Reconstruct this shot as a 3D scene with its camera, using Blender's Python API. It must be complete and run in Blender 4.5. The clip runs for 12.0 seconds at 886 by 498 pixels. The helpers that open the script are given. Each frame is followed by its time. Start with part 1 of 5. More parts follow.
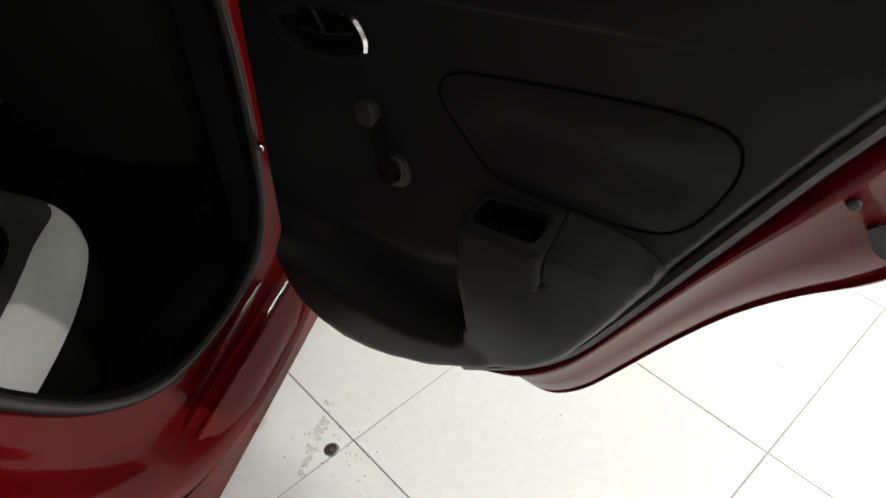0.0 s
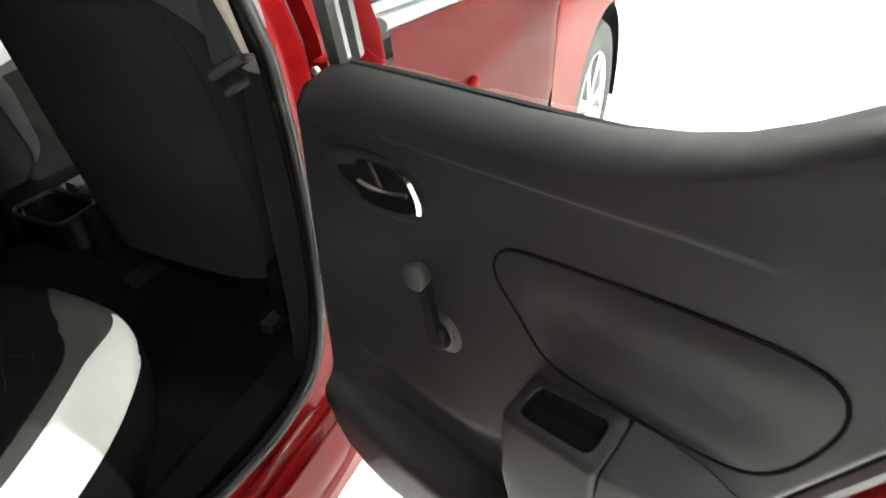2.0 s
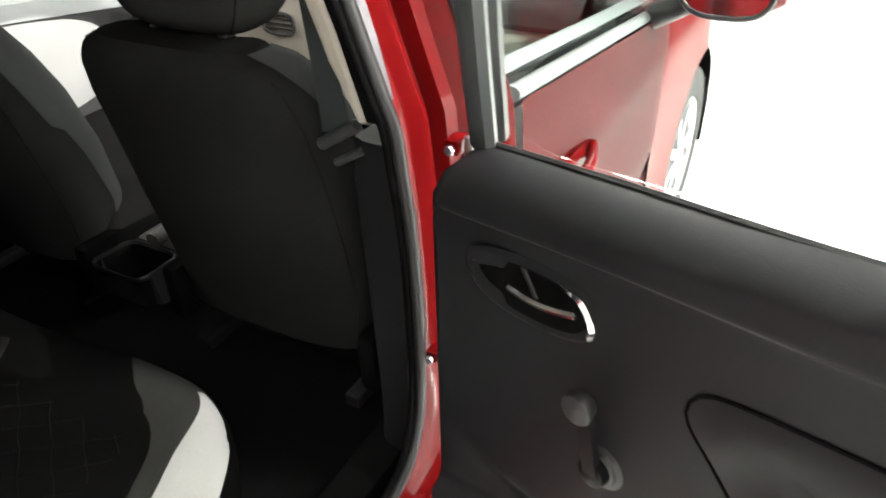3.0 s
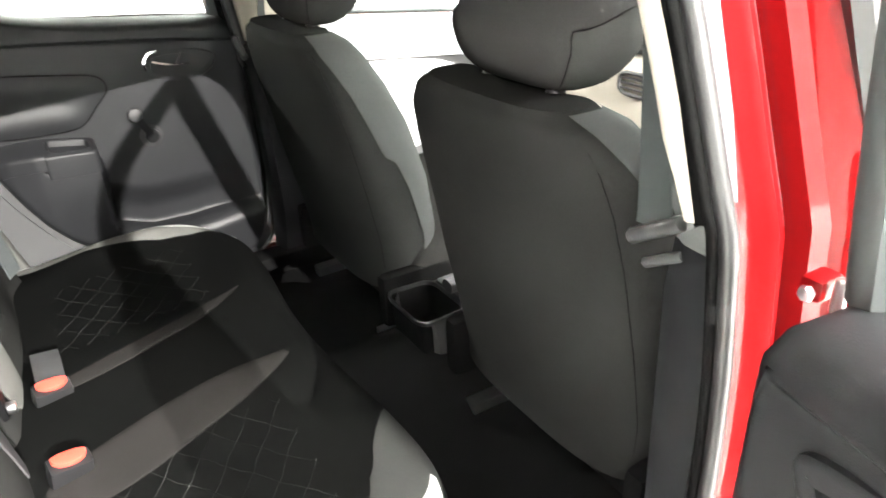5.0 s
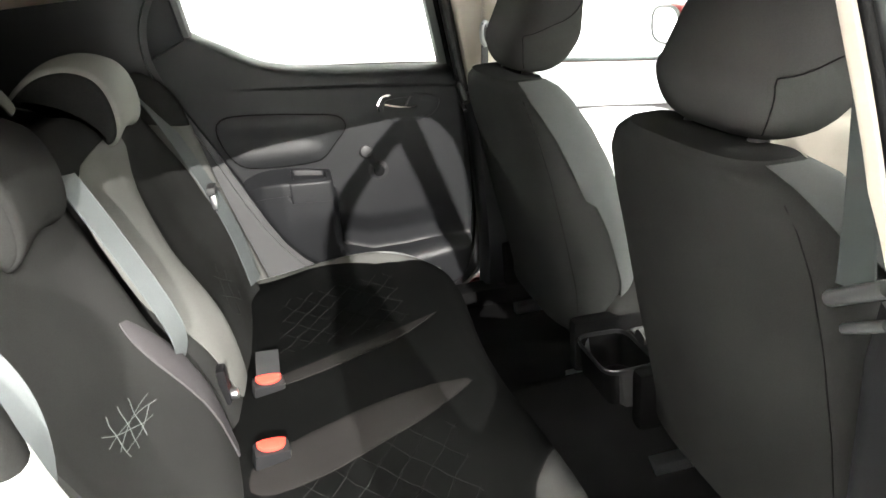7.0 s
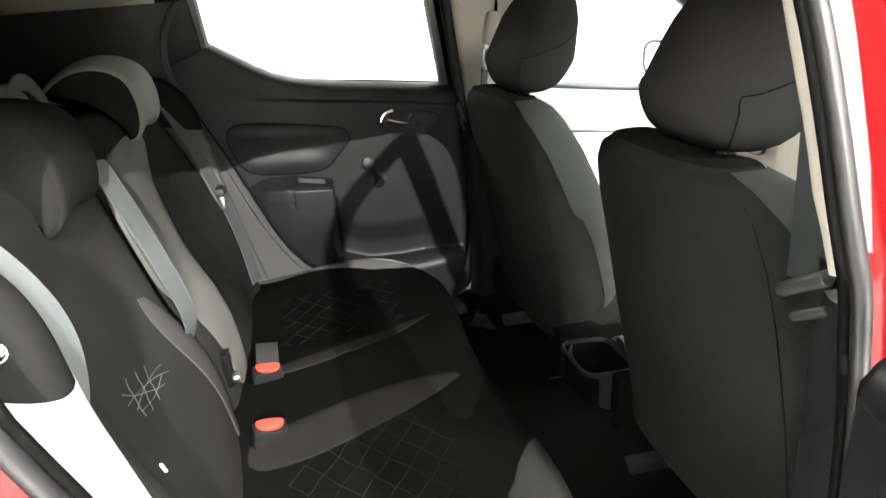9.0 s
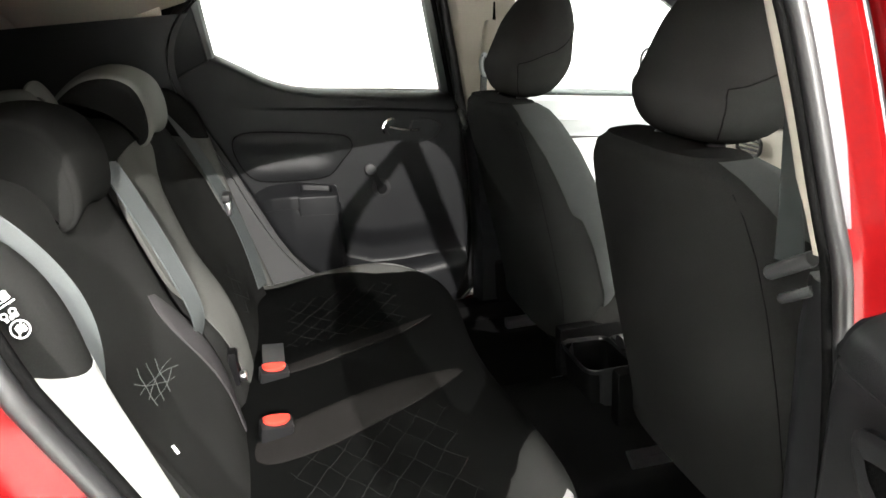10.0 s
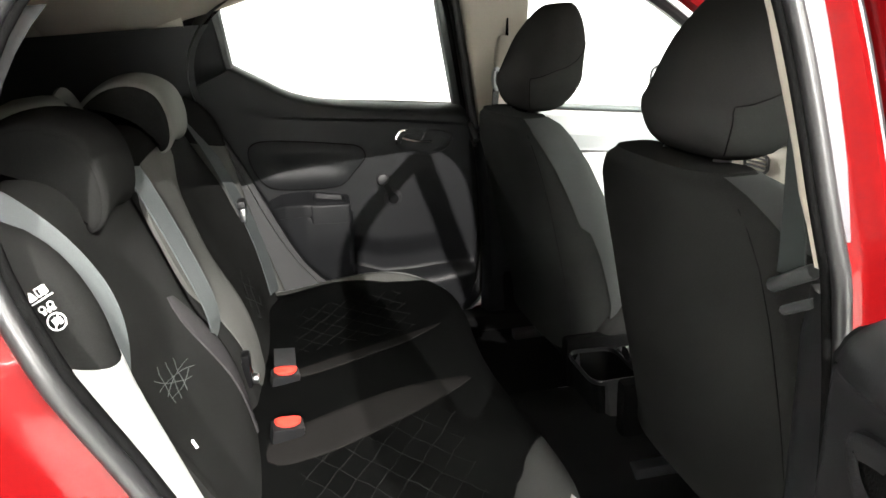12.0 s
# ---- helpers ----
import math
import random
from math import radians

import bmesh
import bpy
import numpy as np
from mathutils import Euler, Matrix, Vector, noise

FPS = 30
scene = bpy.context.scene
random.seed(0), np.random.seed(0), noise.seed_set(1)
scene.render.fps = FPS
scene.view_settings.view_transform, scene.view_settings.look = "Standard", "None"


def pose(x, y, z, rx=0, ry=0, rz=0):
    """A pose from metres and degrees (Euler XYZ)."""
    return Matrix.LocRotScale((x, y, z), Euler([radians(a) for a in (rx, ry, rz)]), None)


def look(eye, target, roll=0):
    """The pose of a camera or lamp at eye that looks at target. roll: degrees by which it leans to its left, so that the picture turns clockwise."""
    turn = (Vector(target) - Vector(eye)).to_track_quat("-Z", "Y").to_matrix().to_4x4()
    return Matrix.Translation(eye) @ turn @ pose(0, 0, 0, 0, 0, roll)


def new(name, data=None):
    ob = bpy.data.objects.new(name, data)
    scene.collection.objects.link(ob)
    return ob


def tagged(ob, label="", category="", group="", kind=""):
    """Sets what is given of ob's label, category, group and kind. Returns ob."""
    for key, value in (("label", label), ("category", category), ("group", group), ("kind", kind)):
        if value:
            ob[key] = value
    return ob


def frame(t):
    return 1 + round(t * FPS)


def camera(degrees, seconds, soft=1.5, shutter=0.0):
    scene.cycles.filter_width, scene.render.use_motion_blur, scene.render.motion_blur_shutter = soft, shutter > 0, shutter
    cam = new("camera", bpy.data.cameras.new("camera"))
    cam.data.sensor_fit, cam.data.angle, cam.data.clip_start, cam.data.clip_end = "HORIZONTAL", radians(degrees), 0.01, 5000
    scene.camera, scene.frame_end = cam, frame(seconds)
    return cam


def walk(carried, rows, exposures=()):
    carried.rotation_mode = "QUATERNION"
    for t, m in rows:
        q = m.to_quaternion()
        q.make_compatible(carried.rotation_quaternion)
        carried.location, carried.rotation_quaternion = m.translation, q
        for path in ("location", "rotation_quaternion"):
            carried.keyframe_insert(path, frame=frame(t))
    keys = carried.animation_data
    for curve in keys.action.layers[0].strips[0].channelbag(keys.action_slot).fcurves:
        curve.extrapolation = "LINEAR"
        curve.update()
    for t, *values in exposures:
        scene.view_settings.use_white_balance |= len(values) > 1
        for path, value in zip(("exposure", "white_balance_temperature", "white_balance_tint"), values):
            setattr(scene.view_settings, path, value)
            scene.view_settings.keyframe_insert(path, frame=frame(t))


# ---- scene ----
LENS = 65.07
cam = camera(LENS, 12.0, soft=1.6, shutter=0.35)
PATH = [
    (0, (-0.8519, -1.2577, 1.2267), (-0.1274, -1.0646, 0.5649), 0.340),
    (0.5, (-0.8269, -1.2703, 1.2352), (-0.0873, -1.0586, 0.5964), 0.593),
    (1, (-0.7915, -1.2844, 1.2405), (-0.0480, -1.0353, 0.6200), 0.203),
    (1.5, (-0.7569, -1.2905, 1.2526), (-0.0084, -0.9869, 0.6631), -0.002),
    (2, (-0.7182, -1.2642, 1.2565), (0.0241, -0.9167, 0.6836), -0.969),
    (2.5, (-0.6871, -1.1836, 1.2655), (0.0641, -0.8228, 0.7127), -0.467),
    (2.7, (-0.6727, -1.1504, 1.2706), (0.0739, -0.7763, 0.7205), -1.028),
    (4.3, (-0.5106, -1.0504, 1.2545), (0.0443, -0.3936, 0.7439), -1.061),
    (4.5, (-0.4987, -1.0489, 1.2445), (0.0176, -0.3584, 0.7378), -1.961),
    (5, (-0.4881, -1.0198, 1.2246), (-0.0365, -0.2554, 0.7644), -2.797),
    (5.5, (-0.4813, -1.0186, 1.2203), (-0.1120, -0.1926, 0.7945), -3.410),
    (6, (-0.4809, -1.0296, 1.2203), (-0.2100, -0.1548, 0.8186), -5.015),
    (6.5, (-0.4649, -1.0496, 1.2227), (-0.2495, -0.1539, 0.8339), -5.605),
    (7, (-0.4587, -1.0619, 1.2229), (-0.2775, -0.1551, 0.8422), -5.593),
    (7.2, (-0.4722, -1.0764, 1.2210), (-0.2927, -0.1670, 0.8459), -4.936),
    (8.8, (-0.4877, -1.1372, 1.2132), (-0.2932, -0.2206, 0.8640), -2.622),
    (9, (-0.4867, -1.1516, 1.2088), (-0.2883, -0.2334, 0.8659), -2.864),
    (9.5, (-0.4946, -1.1699, 1.2000), (-0.2921, -0.2475, 0.8710), -2.890),
    (10, (-0.4922, -1.1887, 1.1908), (-0.2961, -0.2625, 0.8688), -3.574),
    (10.5, (-0.4987, -1.1964, 1.1881), (-0.3098, -0.2709, 0.8599), -2.793),
    (11, (-0.5071, -1.2027, 1.1929), (-0.3205, -0.2756, 0.8677), -2.253),
    (11.5, (-0.5039, -1.2092, 1.1962), (-0.3169, -0.2787, 0.8812), -2.634),
    (12, (-0.5052, -1.2145, 1.1937), (-0.3167, -0.2808, 0.8893), -2.639),
]
EXPOSURES = [(0, -3.05), (0.4, -3.15), (0.8, -2.85), (1.2, -1.65), (1.6, -0.55), (2.2, -0.6), (2.7, -0.7), (4.3, 0.88), (5.0, 1.55), (6.5, 1.3), (7.2, 1.18), (9.0, 0.55), (10.0, 0.29), (11.0, 0.36), (12.0, 0.18)]
walk(cam, [(t, look(e, g, r)) for t, e, g, r in PATH], EXPOSURES)

# ---- light: a closed showroom with unseen ceiling panels ----
world = bpy.data.worlds.new("world")
world.use_nodes = True
world.node_tree.nodes["Background"].inputs[0].default_value = (0.02, 0.02, 0.022, 1)
scene.world = world
CEILING = 3.2
# first lamp throws the door-frame shadow; the rest are mostly added, unseen fill
LAMPS = [(-0.25, -5.8, 0.045, 2850), (2.6, -3.4, 0.5, 400), (1.0, -2.9, 0.6, 480), (5.0, 0.2, 1.2, 230), (-3.6, -2.6, 1.2, 40), (-1.6, 4.6, 0.4, 380), (2.2, 3.8, 0.6, 90)]


# ---- materials ----
def mat(name, color, rough=0.5, metal=0.0, coat=0.0, bump=0.0, scale=60.0, var=0.15, big=2.0, spec=0.5, kind="noise", alpha=None, sheen=0.0):
    m = bpy.data.materials.new(name)
    m.use_nodes = True
    nt = m.node_tree
    b = nt.nodes["Principled BSDF"]
    b.inputs["Roughness"].default_value = rough
    b.inputs["Metallic"].default_value = metal
    b.inputs["Coat Weight"].default_value = coat
    b.inputs["Coat Roughness"].default_value = 0.03
    b.inputs["Specular IOR Level"].default_value = spec
    b.inputs["Sheen Weight"].default_value = sheen
    b.inputs["Sheen Roughness"].default_value = 0.6
    tc = nt.nodes.new("ShaderNodeTexCoord")
    n1 = nt.nodes.new("ShaderNodeTexNoise")
    n1.inputs["Scale"].default_value = big
    n1.inputs["Detail"].default_value = 4
    n2 = nt.nodes.new("ShaderNodeTexNoise")
    n2.inputs["Scale"].default_value = scale
    n2.inputs["Detail"].default_value = 2
    nt.links.new(tc.outputs["Object"], n1.inputs["Vector"])
    nt.links.new(tc.outputs["Object"], n2.inputs["Vector"])
    add = nt.nodes.new("ShaderNodeMath")
    add.operation = "ADD"
    nt.links.new(n1.outputs["Fac"], add.inputs[0])
    nt.links.new(n2.outputs["Fac"], add.inputs[1])
    ramp = nt.nodes.new("ShaderNodeMapRange")
    ramp.inputs["From Min"].default_value = 0.6
    ramp.inputs["From Max"].default_value = 1.4
    ramp.inputs["To Min"].default_value = 1 - var
    ramp.inputs["To Max"].default_value = 1 + var
    nt.links.new(add.outputs[0], ramp.inputs["Value"])
    mul = nt.nodes.new("ShaderNodeVectorMath")
    mul.operation = "SCALE"
    mul.inputs[0].default_value = color
    nt.links.new(ramp.outputs[0], mul.inputs["Scale"])
    nt.links.new(mul.outputs[0], b.inputs["Base Color"])
    rr = nt.nodes.new("ShaderNodeMapRange")
    rr.inputs["From Min"].default_value = 0.3
    rr.inputs["From Max"].default_value = 0.7
    rr.inputs["To Min"].default_value = max(0.02, rough * (1 - var * 0.6))
    rr.inputs["To Max"].default_value = min(1.0, rough * (1 + var * 0.6))
    nt.links.new(n1.outputs["Fac"], rr.inputs["Value"])
    nt.links.new(rr.outputs[0], b.inputs["Roughness"])
    if bump:
        bp = nt.nodes.new("ShaderNodeBump")
        bp.inputs["Strength"].default_value = bump
        bp.inputs["Distance"].default_value = 0.002
        src = n2.outputs["Fac"]
        if kind == "voronoi":
            v = nt.nodes.new("ShaderNodeTexVoronoi")
            v.inputs["Scale"].default_value = scale
            nt.links.new(tc.outputs["Object"], v.inputs["Vector"])
            src = v.outputs["Distance"]
        if kind == "weave":
            wv = nt.nodes.new("ShaderNodeTexChecker")
            wv.inputs["Scale"].default_value = scale
            nt.links.new(tc.outputs["Object"], wv.inputs["Vector"])
            src = wv.outputs["Fac"]
        nt.links.new(src, bp.inputs["Height"])
        nt.links.new(bp.outputs["Normal"], b.inputs["Normal"])
    return m


def roundrect(x0, y0, x1, y1, r, n=5):
    """A closed outline with rounded corners."""
    res = []
    for cx, cy, a0 in ((x1 - r, y1 - r, 0), (x0 + r, y1 - r, 90), (x0 + r, y0 + r, 180), (x1 - r, y0 + r, 270)):
        res += [(cx + r * math.cos(radians(a0 + 90 * k / n)), cy + r * math.sin(radians(a0 + 90 * k / n))) for k in range(n + 1)]
    return res


def glass_mat(name, tint, shade=0.85):
    m = bpy.data.materials.new(name)
    m.use_nodes = True
    nt = m.node_tree
    nt.nodes.clear()
    out = nt.nodes.new("ShaderNodeOutputMaterial")
    tr = nt.nodes.new("ShaderNodeBsdfTransparent")
    tr.inputs[0].default_value = (*tint, 1)
    gl = nt.nodes.new("ShaderNodeBsdfGlossy")
    gl.inputs["Roughness"].default_value = 0.02
    lw = nt.nodes.new("ShaderNodeLayerWeight")
    lw.inputs[0].default_value = 0.5
    pw = nt.nodes.new("ShaderNodeMath")
    pw.operation = "POWER"
    pw.inputs[1].default_value = 5.0
    nt.links.new(lw.outputs["Facing"], pw.inputs[0])
    fr = nt.nodes.new("ShaderNodeMapRange")
    fr.inputs["To Min"].default_value = 0.012
    fr.inputs["To Max"].default_value = 0.95
    nt.links.new(pw.outputs[0], fr.inputs["Value"])
    mx = nt.nodes.new("ShaderNodeMixShader")
    nt.links.new(fr.outputs[0], mx.inputs[0])
    nt.links.new(tr.outputs[0], mx.inputs[1])
    nt.links.new(gl.outputs[0], mx.inputs[2])
    nt.links.new(mx.outputs[0], out.inputs[0])
    return m


def glow_mat(name, color, strength):
    m = bpy.data.materials.new(name)
    m.use_nodes = True
    b = m.node_tree.nodes["Principled BSDF"]
    b.inputs["Emission Color"].default_value = (*color, 1)
    b.inputs["Emission Strength"].default_value = strength
    b.inputs["Base Color"].default_value = (0.8, 0.8, 0.8, 1)
    return m


RED = mat("red_paint", (0.074, 0.0010, 0.0014), 0.42, 0.0, 0.26, 0.0, 900, 0.06, 1.5, 0.03)
BLACK = mat("black_plastic", (0.014, 0.014, 0.0145), 0.52, 0, 0, 0.12, 800, 0.12, 4, 0.45, "voronoi")
PANEL = mat("door_trim_plastic", (0.0092, 0.0095, 0.0103), 0.42, 0, 0, 0.10, 800, 0.12, 3, 0.16, "voronoi")
CRANK = mat("dark_crank_plastic", (0.0045, 0.0045, 0.0048), 0.36, 0, 0, 0.08, 300, 0.1, 4, 0.10)
GLOSS = mat("satin_black_plastic", (0.009, 0.009, 0.0095), 0.34, 0, 0, 0.1, 300, 0.1, 4)
SLOT = mat("satin_grey_slot", (0.028, 0.029, 0.030), 0.34, 0, 0, 0.05, 300, 0.08, 8)
SASH = mat("satin_grey_sash", (0.098, 0.093, 0.102), 0.30, 0, 0.3, 0.05, 300, 0.08, 8)
SEAL = mat("satin_seal_rubber", (0.0105, 0.0105, 0.011), 0.40, 0, 0, 0.07, 400, 0.12, 8, 0.3)
RUBBER = mat("rubber_seal", (0.018, 0.018, 0.019), 0.42, 0, 0, 0.1, 200, 0.2, 8)
FABRIC = mat("black_seat_fabric", (0.0117, 0.0117, 0.0113), 0.95, 0, 0, 0.3, 620, 0.28, 6, 0.0, "weave")
# driver seat: FABRIC cloth lightened, the light on it painted into its colour
LITDRIVERCLOTH = mat("lit_black_seat_fabric", (0.0148, 0.0152, 0.0146), 0.95, 0, 0, 0.3, 620, 0.25, 6, 0.0, "weave")
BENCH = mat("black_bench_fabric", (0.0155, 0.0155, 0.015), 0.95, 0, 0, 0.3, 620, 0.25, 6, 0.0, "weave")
# FABRIC lightened for the front headrests: lamp light put into the colour
LITHEADBLACK = mat("lit_black_headrest_fabric", (0.024, 0.0235, 0.0232), 0.95, 0, 0, 0.3, 620, 0.22, 6, 0.0, "weave")
LITHEADCLOTH = mat("lit_headrest_fabric", (0.16, 0.161, 0.152), 0.95, 0, 0, 0.3, 620, 0.15, 6, 0.0, "weave")
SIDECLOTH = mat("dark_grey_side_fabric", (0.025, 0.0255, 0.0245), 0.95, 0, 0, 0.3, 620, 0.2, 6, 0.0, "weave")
# bench cloth like BENCH, darkened: shade on the cushion put into the colour
SHADEDCUSHION = mat("shaded_cushion_fabric", (0.0032, 0.0033, 0.0032), 0.95, 0, 0, 0.3, 620, 0.25, 6, 0.0, "weave")
CHARCOAL = mat("charcoal_seat_fabric", (0.0118, 0.0110, 0.0106), 0.95, 0, 0, 0.3, 620, 0.2, 6, 0.0, "weave")
SHADEDGREY = mat("shaded_grey_fabric", (0.036, 0.034, 0.0352), 0.95, 0, 0, 0.3, 620, 0.15, 6, 0.0, "weave")
FRONTGREY = mat("grey_front_seat_fabric", (0.036, 0.038, 0.0375), 0.95, 0, 0, 0.3, 620, 0.15, 6, 0.0, "weave", sheen=0.03)
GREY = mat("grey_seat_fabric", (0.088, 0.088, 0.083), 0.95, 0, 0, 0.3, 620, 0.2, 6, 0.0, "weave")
LIGHTGREY = mat("light_grey_seat_fabric", (0.299, 0.304, 0.295), 0.92, 0, 0, 0.3, 620, 0.1, 6, 0.1, "weave", sheen=0.05)
THREAD = mat("grey_thread", (0.0075, 0.0078, 0.0075), 0.8, 0, 0, 0, 200, 0.2, 2, 0.1)
PALETHREAD = mat("pale_thread", (0.10, 0.11, 0.106), 0.8, 0, 0, 0, 200, 0.3, 2, 0.1)
CARPET = mat("black_carpet", (0.004, 0.004, 0.004), 0.98, 0, 0, 0.3, 500, 0.3, 10, 0.0)
BEIGE = mat("beige_trim", (0.40, 0.365, 0.31), 0.6, 0, 0, 0.15, 300, 0.05, 3)
LINER = mat("beige_headliner", (0.74, 0.70, 0.61), 0.95, 0, 0, 0.4, 320, 0.08, 5, 0.1)
CHROME = mat("chrome", (0.94, 0.94, 0.95), 0.12, 1.0, 0, 0, 50, 0.05)
STEEL = mat("brushed_steel", (0.5, 0.5, 0.51), 0.3, 1.0, 0, 0.1, 200, 0.1)
BELT = mat("belt_webbing", (0.054, 0.060, 0.061), 0.7, 0, 0, 0.5, 700, 0.12, 8, 0.3, "weave")
# same webbing as BELT, darkened: the front belts' shade is in the colour
SHADEDBELT = mat("shaded_belt_webbing", (0.018, 0.022, 0.022), 0.7, 0, 0, 0.5, 700, 0.12, 8, 0.3, "weave")
BUTTON = mat("red_button_plastic", (0.52, 0.035, 0.022), 0.4, 0, 0, 0, 100, 0.06)
WHITEMARK = mat("white_print", (0.75, 0.75, 0.74), 0.7, 0, 0, 0, 80, 0.05)
TYRE = mat("tyre_rubber", (0.02, 0.02, 0.02), 0.8, 0, 0, 0.3, 150, 0.2)
ALLOY = mat("alloy_rim", (0.6, 0.6, 0.62), 0.25, 0.9, 0.3, 0, 60, 0.06)
FLOORTILE = mat("glazed_floor_tile", (0.775, 0.80, 0.775), 0.2, 0, 0, 0.03, 40, 0.05, 1.1)
GROUT = mat("grey_grout", (0.42, 0.41, 0.39), 0.9, 0, 0, 0.3, 90, 0.2)
WALLPAINT = mat("white_wall_paint", (0.82, 0.82, 0.81), 0.7, 0, 0, 0.05, 60, 0.03, 0.7)
CEILPAINT = mat("white_ceiling_paint", (0.8, 0.8, 0.79), 0.8, 0, 0, 0.05, 60, 0.03, 0.7)
DOORLIGHT = mat("light_grey_trim", (0.34, 0.36, 0.36), 0.55, 0, 0, 0.2, 350, 0.08, 3)
STRIPGREY = mat("satin_grey_strip", (0.15, 0.16, 0.16), 0.38, 0, 0, 0.05, 200, 0.08, 4)
FRAMEGREY = mat("satin_frame_black", (0.032, 0.035, 0.035), 0.30, 0, 0, 0.05, 200, 0.1, 4)
SMUDGE = mat("faint_smudge", (0.56, 0.56, 0.52), 0.6, 0, 0, 0.1, 120, 0.25)
DIRT = mat("dirt", (0.25, 0.25, 0.23), 0.9, 0, 0, 0.2, 80, 0.3)
GLASS = glass_mat("window_glass", (0.93, 0.96, 0.95))
PANELGLOW = glow_mat("lamp_diffuser", (1.0, 0.97, 0.93), 6.0)
TUBEGLOW = glow_mat("tube_glow", (1.0, 0.97, 0.93), 150.0)


# ---- building helpers ----
def thing(name, label, category, at=(0, 0, 0), group="", kind=""):
    ob = new(name)
    ob.empty_display_size = 0.1
    ob.location = at
    bpy.context.view_layer.update()
    return tagged(ob, label, category, group, kind)




def part(name, bm, material, parent=None, label="", smooth=True, weld=False):
    """One mesh object from a bmesh in world coordinates, under a thing or a part."""
    if weld:
        bmesh.ops.remove_doubles(bm, verts=bm.verts, dist=1e-5)
    bmesh.ops.recalc_face_normals(bm, faces=bm.faces)
    root = parent
    while root and root.parent:
        root = root.parent
    if root:
        bm.transform(Matrix.Translation(root.location).inverted())
    me = bpy.data.meshes.new(name)
    bm.to_mesh(me)
    bm.free()
    me.materials.append(material)
    if smooth:
        me.shade_smooth()
        me.set_sharp_from_angle(angle=radians(38))
    ob = new(name, me)
    if parent:
        ob.parent = parent
    if label:
        tagged(ob, label)
    return ob


def grid(rows, closed_u=False, closed_v=False, bm=None):
    """Quads over a table of points."""
    bm = bm or bmesh.new()
    vs = [[bm.verts.new(p) for p in r] for r in rows]
    nu, nv = len(rows), len(rows[0])
    for i in range(nu if closed_u else nu - 1):
        for j in range(nv if closed_v else nv - 1):
            a, b = vs[i][j], vs[(i + 1) % nu][j]
            c, d = vs[(i + 1) % nu][(j + 1) % nv], vs[i][(j + 1) % nv]
            if len({a, b, c, d}) == 4:
                bm.faces.new((a, b, c, d))
    return bm


def loft(rings, bm=None, cap=True):
    bm = grid(rings, closed_v=True, bm=bm)
    if cap:
        bm.verts.ensure_lookup_table()
        n, k = len(rings[0]), len(bm.verts)
        total = len(rings) * n
        bm.faces.new([bm.verts[k - total + i] for i in range(n)])
        bm.faces.new([bm.verts[k - n + i] for i in range(n)])
    return bm


def tube(pts, r, closed=False, seg=8, bm=None, flat=1.0):
    """A round bar along a line of points."""
    pts = [Vector(p) for p in pts]
    n = len(pts)
    rings = []
    side = None
    for i in range(n):
        a = pts[i - 1] if (i or closed) else pts[0]
        b = pts[(i + 1) % n] if (i < n - 1 or closed) else pts[-1]
        d = (b - a).normalized()
        if side is None:
            up = Vector((0, 0, 1)) if abs(d.z) < 0.9 else Vector((1, 0, 0))
            side = d.cross(up).normalized()
        side = (side - d * side.dot(d)).normalized()
        up = side.cross(d)
        rings.append([pts[i] + side * r * math.cos(k * 2 * math.pi / seg) + up * r * flat * math.sin(k * 2 * math.pi / seg) for k in range(seg)])
    if closed:
        return grid(rings, closed_u=True, closed_v=True, bm=bm)
    return loft(rings, bm=bm)


def strap(pts, normals, width, thick=0.0016, bm=None):
    """A flat band along points; normals give the facing."""
    pts = [Vector(p) for p in pts]
    rings = []
    for i, p in enumerate(pts):
        d = (pts[min(i + 1, len(pts) - 1)] - pts[max(i - 1, 0)]).normalized()
        nn = Vector(normals[min(i, len(normals) - 1)])
        nn = (nn - d * nn.dot(d)).normalized()
        s = d.cross(nn) * width / 2
        h = nn * thick / 2
        rings.append([p - s - h, p + s - h, p + s + h, p - s + h])
    return loft(rings, bm=bm)


def chaikin(pts, times=2, closed=True):
    pts = [tuple(p) for p in pts]
    for _ in range(times):
        res = [] if closed else [pts[0]]
        for i in range(len(pts) if closed else len(pts) - 1):
            a, b = pts[i], pts[(i + 1) % len(pts)]
            res.append(tuple(0.75 * u + 0.25 * v for u, v in zip(a, b)))
            res.append(tuple(0.25 * u + 0.75 * v for u, v in zip(a, b)))
        if not closed:
            res.append(pts[-1])
        pts = res
    return pts


def resample(pts, n, closed=True):
    P = np.array(pts, float)
    if closed:
        P = np.vstack([P, P[:1]])
    s = np.concatenate([[0], np.cumsum(np.linalg.norm(np.diff(P, axis=0), axis=1))])
    t = np.linspace(0, s[-1], n + 1)[:-1] if closed else np.linspace(0, s[-1], n)
    return [tuple(np.interp(v, s, P[:, k]) for k in range(P.shape[1])) for v in t]


def offset2d(pts, d):
    """Moves a closed outline outwards (d > 0) along its normals."""
    P = np.array(pts, float)
    tan = np.roll(P, -1, 0) - np.roll(P, 1, 0)
    tan /= np.linalg.norm(tan, axis=1)[:, None] + 1e-12
    nor = np.stack([tan[:, 1], -tan[:, 0]], 1)
    area = np.sum(P[:, 0] * np.roll(P[:, 1], -1) - np.roll(P[:, 0], -1) * P[:, 1])
    return [tuple(p) for p in P + nor * d * (1 if area > 0 else -1)]


